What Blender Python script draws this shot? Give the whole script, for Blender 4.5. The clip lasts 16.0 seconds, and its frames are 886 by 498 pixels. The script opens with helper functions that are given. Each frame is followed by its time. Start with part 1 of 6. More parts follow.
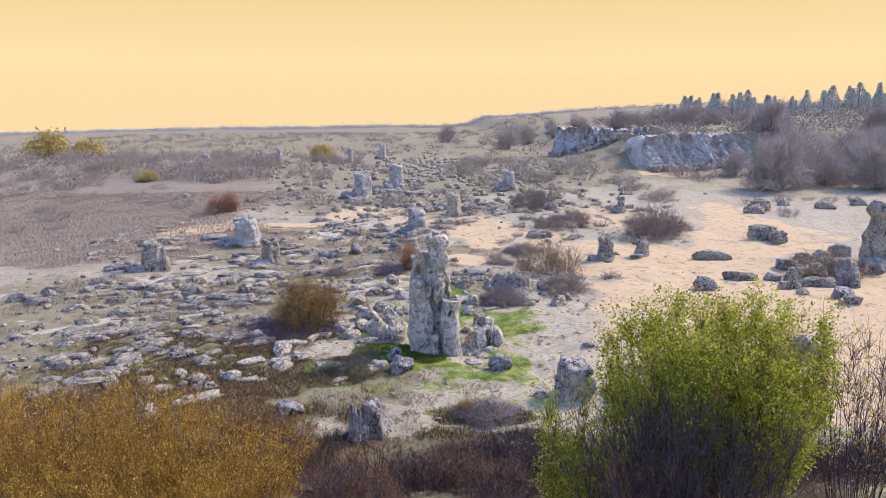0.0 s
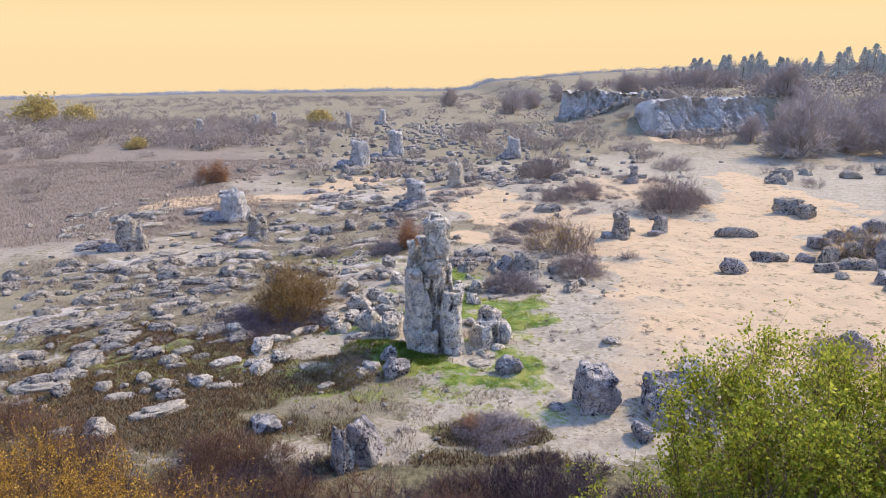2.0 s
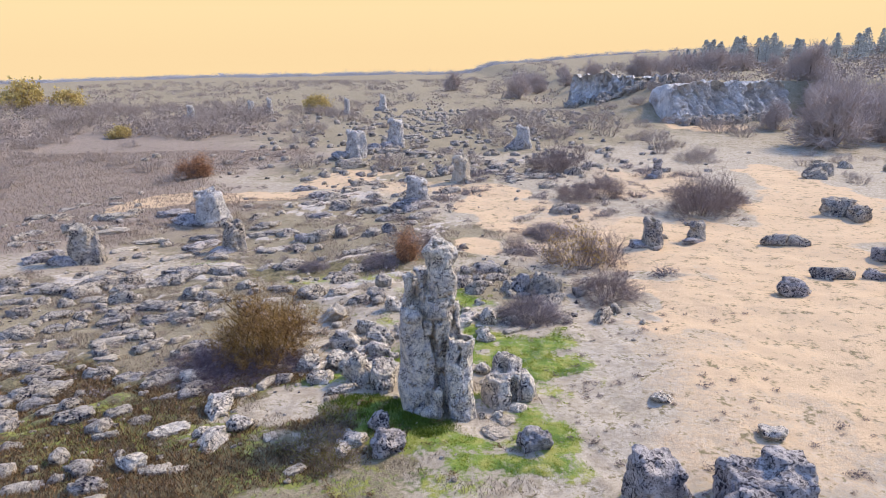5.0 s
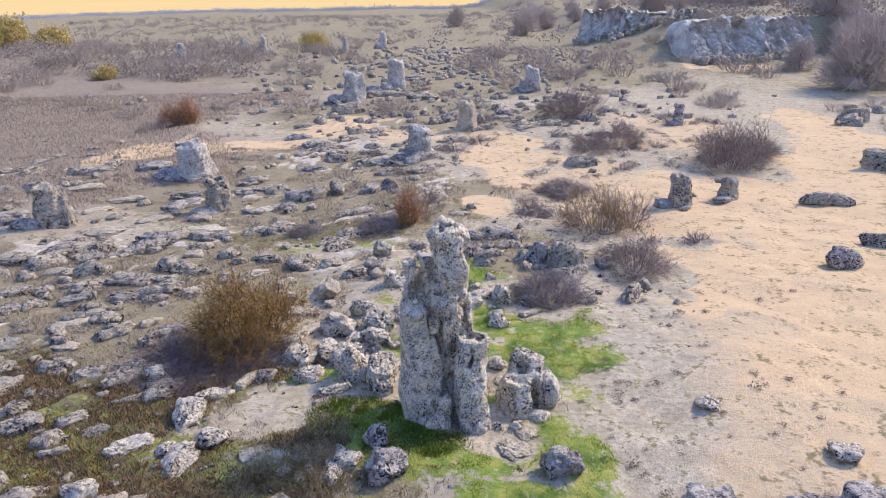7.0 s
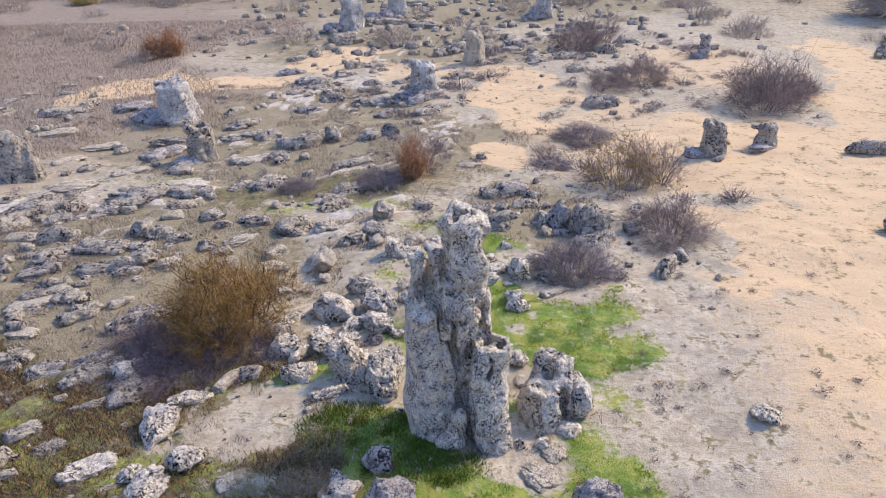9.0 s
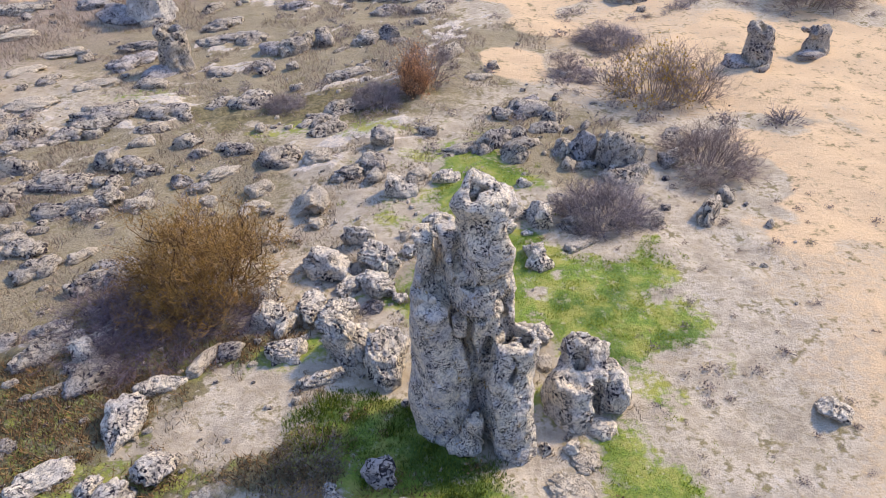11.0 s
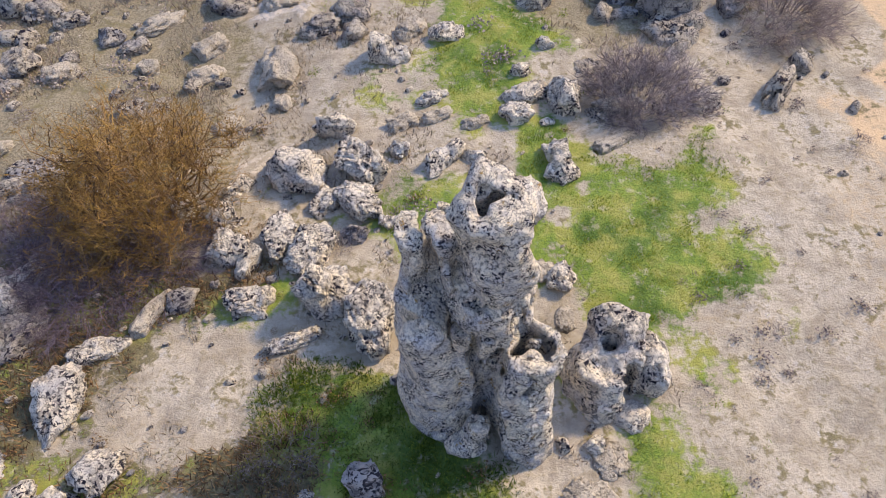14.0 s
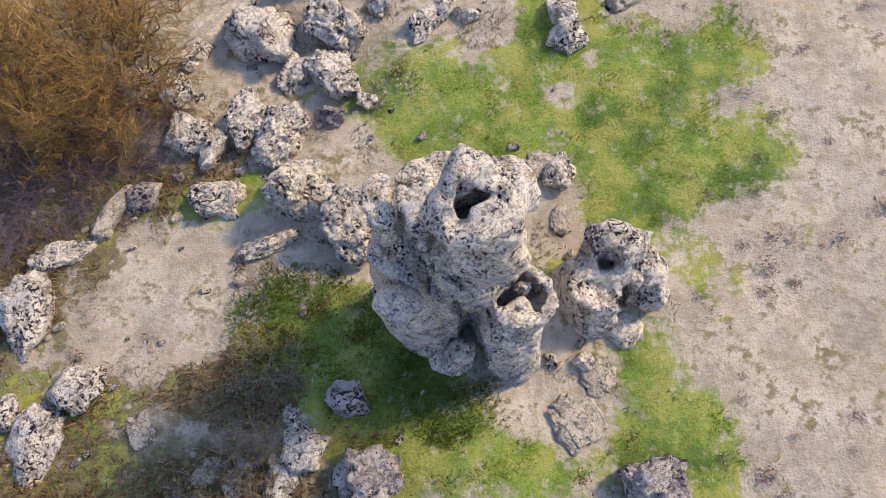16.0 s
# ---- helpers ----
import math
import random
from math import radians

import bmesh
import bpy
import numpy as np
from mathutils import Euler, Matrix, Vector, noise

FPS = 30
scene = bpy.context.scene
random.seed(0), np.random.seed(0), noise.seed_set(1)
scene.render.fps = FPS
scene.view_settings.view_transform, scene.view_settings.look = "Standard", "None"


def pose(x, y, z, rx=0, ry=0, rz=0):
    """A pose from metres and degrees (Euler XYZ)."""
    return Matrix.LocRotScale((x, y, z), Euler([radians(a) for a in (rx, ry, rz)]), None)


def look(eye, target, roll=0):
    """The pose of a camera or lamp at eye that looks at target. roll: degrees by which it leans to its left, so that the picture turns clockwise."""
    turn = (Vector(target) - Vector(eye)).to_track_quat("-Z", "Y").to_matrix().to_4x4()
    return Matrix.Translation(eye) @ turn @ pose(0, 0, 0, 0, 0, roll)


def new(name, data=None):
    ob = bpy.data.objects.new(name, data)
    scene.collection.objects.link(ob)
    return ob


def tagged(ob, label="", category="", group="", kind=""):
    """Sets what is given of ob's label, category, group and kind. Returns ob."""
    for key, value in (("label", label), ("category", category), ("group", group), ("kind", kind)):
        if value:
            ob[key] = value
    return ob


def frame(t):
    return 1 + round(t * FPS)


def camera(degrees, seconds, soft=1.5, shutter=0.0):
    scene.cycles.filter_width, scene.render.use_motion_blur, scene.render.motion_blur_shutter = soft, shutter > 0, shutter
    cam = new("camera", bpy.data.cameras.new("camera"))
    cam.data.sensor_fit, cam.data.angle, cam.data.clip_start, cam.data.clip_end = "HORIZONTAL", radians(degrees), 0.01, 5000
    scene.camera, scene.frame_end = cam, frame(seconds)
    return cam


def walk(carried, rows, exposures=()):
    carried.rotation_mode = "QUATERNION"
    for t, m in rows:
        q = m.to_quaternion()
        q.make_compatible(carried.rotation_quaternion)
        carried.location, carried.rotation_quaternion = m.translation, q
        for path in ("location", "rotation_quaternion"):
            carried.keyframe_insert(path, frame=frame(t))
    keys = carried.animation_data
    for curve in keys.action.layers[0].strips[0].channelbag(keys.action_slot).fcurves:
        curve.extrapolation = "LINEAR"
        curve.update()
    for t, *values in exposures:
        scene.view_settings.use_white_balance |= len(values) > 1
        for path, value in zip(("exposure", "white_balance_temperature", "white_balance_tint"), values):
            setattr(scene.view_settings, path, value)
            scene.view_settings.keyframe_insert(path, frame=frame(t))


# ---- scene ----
cam = camera(64.4, 16.0, soft=0.6)
METRES, EYE, TILT, LEAN, TURN = 23.496, 9.0, 0.0, 0.0, 0.0
ROWS = [
    (0.0, 0.0, 0.0, 0.0, -0.1, -11.7, 0.49),
    (0.5, 0.0004, 0.0333, -0.0003, -0.05, -13.65, 0.52),
    (1.0, 0.0012, 0.0702, -0.0008, -0.01, -14.49, 0.54),
    (1.5, 0.0027, 0.1038, -0.001, 0.04, -14.51, 0.55),
    (2.0, 0.0029, 0.1415, -0.0014, 0.09, -14.57, 0.56),
    (2.5, 0.0011, 0.1764, -0.0016, 0.1, -14.61, 0.58),
    (3.0, 0.0013, 0.2147, -0.0018, 0.15, -14.64, 0.62),
    (3.5, 0.0014, 0.2515, -0.0019, 0.19, -14.7, 0.63),
    (6.0, -0.0015, 0.4335, -0.0032, 0.41, -17.81, 0.72),
    (6.5, -0.0031, 0.4662, -0.003, 0.45, -19.21, 0.73),
    (7.0, -0.0064, 0.4997, -0.0027, 0.49, -20.78, 0.75),
    (7.5, -0.0087, 0.5294, -0.0018, 0.53, -22.23, 0.77),
    (8.0, -0.0113, 0.5608, -0.0013, 0.57, -23.76, 0.78),
    (8.5, -0.0136, 0.5898, -0.0007, 0.6, -25.16, 0.8),
    (9.0, -0.0162, 0.6226, -0.0003, 0.62, -26.73, 0.81),
    (11.5, -0.0264, 0.7727, -0.0005, 0.73, -38.83, 0.99),
    (12.0, -0.0276, 0.8016, -0.0007, 0.77, -41.69, 1.05),
    (12.5, -0.0275, 0.8279, -0.0008, 0.79, -44.35, 1.1),
    (13.0, -0.0266, 0.856, -0.001, 0.81, -47.38, 1.14),
    (13.5, -0.0258, 0.8814, -0.0009, 0.81, -50.91, 1.14),
    (14.0, -0.0231, 0.9087, -0.0009, 0.8, -54.92, 1.19),
    (14.5, -0.0197, 0.9335, -0.0007, 0.79, -58.67, 1.19),
    (15.0, -0.0162, 0.9605, -0.0009, 0.77, -62.72, 1.24),
    (15.5, -0.0151, 0.9845, -0.0003, 0.76, -67.82, 1.24),
    (16.0, -0.0155, 0.9982, 0.0003, 0.74, -74.13, 1.29),
]
walk(cam, [(t, pose(0, 0, EYE, TILT, LEAN, TURN) @ pose(METRES * x, METRES * y, METRES * z, 90 + pitch, roll, yaw)) for t, x, y, z, yaw, pitch, roll in ROWS],
     exposures=((0.0, 0.06, 6250, 10), (7.0, 0.05, 6300, 10), (11.5, 0.08, 6700, 10), (16.0, -0.02, 6950, 10)))

# ---- light: a hazy warm sun behind thin cloud, and a cream horizon under a blue zenith ----
SUN_AZ, SUN_EL = 58.0, 40.0  # degrees: from +y towards +x, and above the ground
world = bpy.data.worlds.new("world")
scene.world = world
world.use_nodes = True
wt = world.node_tree
wt.nodes.clear()
w_out = wt.nodes.new("ShaderNodeOutputWorld")
w_bg = wt.nodes.new("ShaderNodeBackground")
w_sky = wt.nodes.new("ShaderNodeTexSky")
w_sky.sky_type, w_sky.sun_disc = "NISHITA", False
w_sky.sun_elevation, w_sky.sun_rotation = radians(SUN_EL), radians(SUN_AZ)
w_sky.air_density, w_sky.dust_density, w_sky.ozone_density = 1.2, 1.0, 4.0
w_co = wt.nodes.new("ShaderNodeTexCoord")
w_sep = wt.nodes.new("ShaderNodeSeparateXYZ")
w_ramp = wt.nodes.new("ShaderNodeValToRGB")
w_fac = wt.nodes.new("ShaderNodeMapRange")
w_gain = wt.nodes.new("ShaderNodeVectorMath")
w_mix = wt.nodes.new("ShaderNodeMix")
w_mix.data_type = "RGBA"
w_gain.operation = "MULTIPLY"
w_gain.inputs[1].default_value = (0.25, 0.275, 0.335)
w_fac.interpolation_type = "SMOOTHSTEP"
w_fac.inputs["From Min"].default_value, w_fac.inputs["From Max"].default_value = 0.14, 0.42
w_fac.inputs["To Max"].default_value = 0.92
cr = w_ramp.color_ramp
cr.elements[0].position, cr.elements[0].color = 0.0, (0.97, 0.70, 0.37, 1)
cr.elements[1].position, cr.elements[1].color = 0.16, (0.86, 0.62, 0.29, 1)
e = cr.elements.new(0.055)
e.color = (0.99, 0.74, 0.39, 1)
wt.links.new(w_co.outputs["Generated"], w_sep.inputs[0])
wt.links.new(w_sep.outputs["Z"], w_ramp.inputs[0])
wt.links.new(w_sep.outputs["Z"], w_fac.inputs[0])
wt.links.new(w_sky.outputs[0], w_gain.inputs[0])
wt.links.new(w_fac.outputs[0], w_mix.inputs[0])
# the cream haze lies on the sun's side of the sky and thins to pale blue-grey on the other
w_side = wt.nodes.new("ShaderNodeMapRange")
w_side.interpolation_type = "SMOOTHSTEP"
w_side.inputs["From Min"].default_value, w_side.inputs["From Max"].default_value = -0.25, 0.55
w_haze = wt.nodes.new("ShaderNodeMix")
w_haze.data_type = "RGBA"
w_haze.inputs[6].default_value = (0.96, 0.98, 1.12, 1)
wt.links.new(w_sep.outputs["Y"], w_side.inputs[0])
wt.links.new(w_side.outputs[0], w_haze.inputs[0])
wt.links.new(w_ramp.outputs[0], w_haze.inputs[7])
wt.links.new(w_haze.outputs[2], w_mix.inputs[6])
wt.links.new(w_gain.outputs[0], w_mix.inputs[7])
wt.links.new(w_mix.outputs[2], w_bg.inputs["Color"])
w_bg.inputs["Strength"].default_value = 1.0
wt.links.new(w_bg.outputs[0], w_out.inputs[0])

sun = new("sun", bpy.data.lights.new("sun", "SUN"))
sun.data.energy, sun.data.angle, sun.data.color = 4.3, radians(8), (1.0, 0.78, 0.48)
az, el = radians(SUN_AZ), radians(SUN_EL)
to_sun = Vector((math.sin(az) * math.cos(el), math.cos(az) * math.cos(el), math.sin(el)))
sun.matrix_world = look(to_sun * 60, (0, 0, 0))

# ---- materials ----
class Nodes:
    """A small hand for wiring one material."""

    def __init__(self, name):
        self.m = bpy.data.materials.new(name)
        self.m.use_nodes = True
        self.t = self.m.node_tree
        self.t.nodes.clear()
        self.out = self.t.nodes.new("ShaderNodeOutputMaterial")
        self.bsdf = self.t.nodes.new("ShaderNodeBsdfPrincipled")
        self.t.links.new(self.bsdf.outputs[0], self.out.inputs[0])
        self.bsdf.inputs["Specular IOR Level"].default_value = 0.2

    def add(self, kind, **values):
        n = self.t.nodes.new("ShaderNode" + kind)
        for k, v in values.items():
            n.inputs[k].default_value = v
        return n

    def link(self, a, b):
        self.t.links.new(a, b)

    def place(self, vary=False):
        co = self.add("TexCoord").outputs["Object"]
        if not vary:
            return co
        info = self.add("ObjectInfo")
        mul = self.add("VectorMath")
        mul.operation = "MULTIPLY_ADD"
        self.link(info.outputs["Random"], mul.inputs[0])
        mul.inputs[1].default_value = (57.0, 91.0, 33.0)
        self.link(co, mul.inputs[2])
        return mul.outputs[0]

    def noise(self, at, scale, detail=5, rough=0.6, dist=0.0):
        n = self.add("TexNoise", Scale=scale, Detail=detail, Roughness=rough, Distortion=dist)
        self.link(at, n.inputs["Vector"])
        return n.outputs["Fac"]

    def voro(self, at, scale, feature="F1"):
        n = self.add("TexVoronoi", Scale=scale)
        n.feature = feature
        self.link(at, n.inputs["Vector"])
        return n.outputs["Distance"]

    def step(self, x, lo, hi, to_lo=0.0, to_hi=1.0):
        n = self.add("MapRange")
        n.interpolation_type = "SMOOTHSTEP"
        self.link(x, n.inputs[0])
        for i, v in enumerate((lo, hi, to_lo, to_hi)):
            n.inputs[i + 1].default_value = v
        return n.outputs[0]

    def math(self, op, a, b):
        n = self.add("Math")
        n.operation = op
        for i, v in enumerate((a, b)):
            if isinstance(v, (int, float)):
                n.inputs[i].default_value = v
            else:
                self.link(v, n.inputs[i])
        return n.outputs[0]

    def mix(self, fac, a, b):
        n = self.add("Mix")
        n.data_type = "RGBA"
        for i, v in ((0, fac), (6, a), (7, b)):
            if isinstance(v, (int, float)):
                n.inputs[i].default_value = v
            elif isinstance(v, tuple):
                n.inputs[i].default_value = (*v, 1)
            else:
                self.link(v, n.inputs[i])
        return n.outputs[2]

    def done(self, colour, rough=0.9, height=None, strength=0.5, distance=0.02):
        if isinstance(colour, tuple):
            self.bsdf.inputs["Base Color"].default_value = (*colour, 1)
        else:
            self.link(colour, self.bsdf.inputs["Base Color"])
        self.bsdf.inputs["Roughness"].default_value = rough
        if height is not None:
            b = self.add("Bump", Strength=strength, Distance=distance)
            self.link(height, b.inputs["Height"])
            self.link(b.outputs[0], self.bsdf.inputs["Normal"])
        return self.m


def limestone(name, pale, mid, pits, ochre, pit_cover=0.5, size=1.0, more=0.0, streaks=0.0):
    """Weathered reef limestone: pale crust, grey weathering, black crust, pits with their shade painted black and a
    little ochre lichen.
    """
    n = Nodes(name)
    p = n.place(vary=True)
    if size != 1.0:
        sc = n.add("VectorMath")
        sc.operation = "SCALE"
        sc.inputs["Scale"].default_value = 1 / size
        n.link(p, sc.inputs[0])
        p = sc.outputs[0]
    big = n.noise(p, 1.6, 4)
    med = n.noise(p, 6.0, 7, 0.68)
    fine = n.noise(p, 30.0, 5, 0.72)
    col = n.mix(n.step(big, 0.36, 0.54), mid, pale)
    col = n.mix(n.step(med, 0.50, 0.64, 0.0, 0.6), col, mid)
    patch = n.step(n.noise(p, 2.3, 5, 0.65), 0.42, 0.58)
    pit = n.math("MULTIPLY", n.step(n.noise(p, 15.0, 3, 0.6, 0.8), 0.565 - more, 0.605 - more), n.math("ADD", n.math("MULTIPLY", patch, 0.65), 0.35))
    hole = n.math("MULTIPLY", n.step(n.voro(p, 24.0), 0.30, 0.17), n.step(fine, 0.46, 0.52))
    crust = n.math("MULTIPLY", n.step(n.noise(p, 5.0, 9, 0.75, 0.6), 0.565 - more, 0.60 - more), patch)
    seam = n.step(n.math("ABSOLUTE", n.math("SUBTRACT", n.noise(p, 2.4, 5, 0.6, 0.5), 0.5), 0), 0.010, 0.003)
    # black crust and seams, plus the shade inside small pits put in as colour
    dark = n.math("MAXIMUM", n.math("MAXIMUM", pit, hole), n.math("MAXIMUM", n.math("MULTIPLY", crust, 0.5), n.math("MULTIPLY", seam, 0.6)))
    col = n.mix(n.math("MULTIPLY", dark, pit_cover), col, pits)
    if streaks:
        sq = n.add("VectorMath")
        sq.operation = "MULTIPLY"
        sq.inputs[1].default_value = (1.0, 1.0, 0.22)
        n.link(p, sq.inputs[0])
        run = n.math("MULTIPLY", n.step(n.noise(sq.outputs[0], 3.2, 6, 0.7, 0.4), 0.47, 0.60), n.step(fine, 0.40, 0.60))
        col = n.mix(n.math("MULTIPLY", run, streaks), col, (0.20, 0.18, 0.205))
    lichen = n.math("MULTIPLY", n.step(n.noise(p, 3.1, 3), 0.62, 0.70), n.step(n.noise(p, 20.0, 4), 0.46, 0.6))
    col = n.mix(n.math("MULTIPLY", lichen, ochre), col, (0.42, 0.25, 0.06))
    height = n.math("SUBTRACT", n.math("ADD", n.math("MULTIPLY", med, 1.0), n.math("MULTIPLY", fine, 0.5)), n.math("MULTIPLY", dark, 0.5))
    return n.done(col, 0.92, height, 1.0, 0.07 * size)


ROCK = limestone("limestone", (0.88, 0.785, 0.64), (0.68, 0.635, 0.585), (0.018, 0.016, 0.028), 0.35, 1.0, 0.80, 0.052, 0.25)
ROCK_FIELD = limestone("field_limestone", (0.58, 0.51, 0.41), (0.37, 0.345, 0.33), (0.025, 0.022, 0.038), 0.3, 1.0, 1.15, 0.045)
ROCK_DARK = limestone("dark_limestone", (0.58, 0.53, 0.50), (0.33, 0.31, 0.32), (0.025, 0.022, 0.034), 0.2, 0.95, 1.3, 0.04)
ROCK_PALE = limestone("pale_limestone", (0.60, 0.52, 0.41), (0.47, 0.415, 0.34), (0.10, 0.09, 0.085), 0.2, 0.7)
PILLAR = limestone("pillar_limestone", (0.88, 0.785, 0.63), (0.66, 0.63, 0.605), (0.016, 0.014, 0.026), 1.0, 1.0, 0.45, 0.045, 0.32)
# far columns and quarry face: limestone with distance haze painted into its tones
HAZED_COLUMN = limestone("hazy_limestone", (0.68, 0.64, 0.59), (0.50, 0.475, 0.46), (0.08, 0.075, 0.085), 0.2, 0.85, 1.3, 0.02)
HAZED_CLIFF = limestone("hazed_cliff_limestone", (0.80, 0.76, 0.71), (0.64, 0.615, 0.605), (0.30, 0.285, 0.29), 0.1, 0.7, 2.0, 0.03)


def plant(name, a, b, scale=3.0, translucent=0.0, rough=0.75):
    """Bark, stalk or leaf: two tones that change from piece to piece and along it."""
    n = Nodes(name)
    p = n.place()
    geo = n.add("NewGeometry")
    f = n.math("ADD", n.math("MULTIPLY", geo.outputs["Random Per Island"], 0.65), n.math("MULTIPLY", n.noise(p, scale, 3), 0.4))
    col = n.mix(n.step(f, 0.1, 0.95), a, b)
    m = n.done(col, rough)
    if translucent:
        t = n.add("BsdfTranslucent")
        n.link(col, t.inputs[0])
        mx = n.add("MixShader", Fac=translucent)
        n.link(n.bsdf.outputs[0], mx.inputs[1])
        n.link(t.outputs[0], mx.inputs[2])
        n.link(mx.outputs[0], n.out.inputs[0])
    return m


TWIG = plant("thorn_twigs", (0.055, 0.034, 0.024), (0.33, 0.20, 0.09))
TWIG_MAUVE = plant("mauve_twigs", (0.15, 0.115, 0.105), (0.40, 0.315, 0.275))
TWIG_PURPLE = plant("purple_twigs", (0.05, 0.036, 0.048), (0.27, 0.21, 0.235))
HEATHER = plant("heather", (0.20, 0.16, 0.145), (0.46, 0.385, 0.34), 1.5)
TWIG_GREY = plant("grey_twigs", (0.11, 0.088, 0.092), (0.44, 0.37, 0.355))
TWIG_RED = plant("red_brown_stalks", (0.09, 0.05, 0.04), (0.27, 0.16, 0.10))
DARK_TWIG = plant("dark_heath_twigs", (0.03, 0.021, 0.03), (0.13, 0.085, 0.095))
# dark green that paints the pillar's soft shadow into the grass colour
GRASS_SHADED = plant("shaded_rank_grass", (0.04, 0.08, 0.01), (0.18, 0.23, 0.03), 1.5, 0.2)
BARK = plant("dark_bark", (0.05, 0.04, 0.035), (0.14, 0.11, 0.09))
LEAF_GREEN = plant("green_leaves", (0.12, 0.18, 0.012), (0.62, 0.60, 0.08), 1.2, 0.5, 0.6)
LEAF_OCHRE = plant("ochre_leaves", (0.34, 0.20, 0.03), (0.62, 0.43, 0.08), 1.2, 0.35)
LEAF_OLIVE = plant("olive_leaves", (0.13, 0.12, 0.03), (0.34, 0.30, 0.09), 1.5, 0.3)
LEAF_RUSSET = plant("russet_leaves", (0.14, 0.075, 0.03), (0.34, 0.19, 0.07), 1.2, 0.3)
TWIG_GOLD = plant("golden_twigs", (0.11, 0.055, 0.016), (0.47, 0.29, 0.08), 1.4)
LEAF_GOLD = plant("golden_leaves", (0.36, 0.20, 0.025), (0.74, 0.49, 0.09), 0.8, 0.4)
# yellow of the far bushes, paled in colour to stand for haze
LEAF_YELLOW = plant("hazed_yellow_leaves", (0.44, 0.34, 0.12), (0.62, 0.49, 0.19), 0.6, 0.3)
LEAF_RUST = plant("rust_leaves", (0.44, 0.22, 0.11), (0.68, 0.39, 0.20), 1.2, 0.3)
GRASS = plant("green_grass", (0.08, 0.16, 0.012), (0.42, 0.45, 0.06), 1.1, 0.35)
WITHERED = plant("withered_grass", (0.13, 0.10, 0.075), (0.46, 0.37, 0.27), 1.0, 0.2)
STRAW_PINK = plant("meadow_grass", (0.24, 0.19, 0.15), (0.42, 0.335, 0.27), 0.3, 0.3)
# far plants: aerial haze is put into these pale, greyed base colours
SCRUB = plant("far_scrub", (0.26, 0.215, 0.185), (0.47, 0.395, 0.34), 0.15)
HAZED_TREE = plant("hazed_bare_crowns", (0.36, 0.30, 0.275), (0.53, 0.45, 0.40), 0.2)
HAZED_PINE = plant("hazed_pine_needles", (0.40, 0.42, 0.40), (0.54, 0.55, 0.52), 0.5)
HAZED_WOOD = plant("hazed_wood", (0.42, 0.42, 0.46), (0.48, 0.47, 0.51), 0.02)


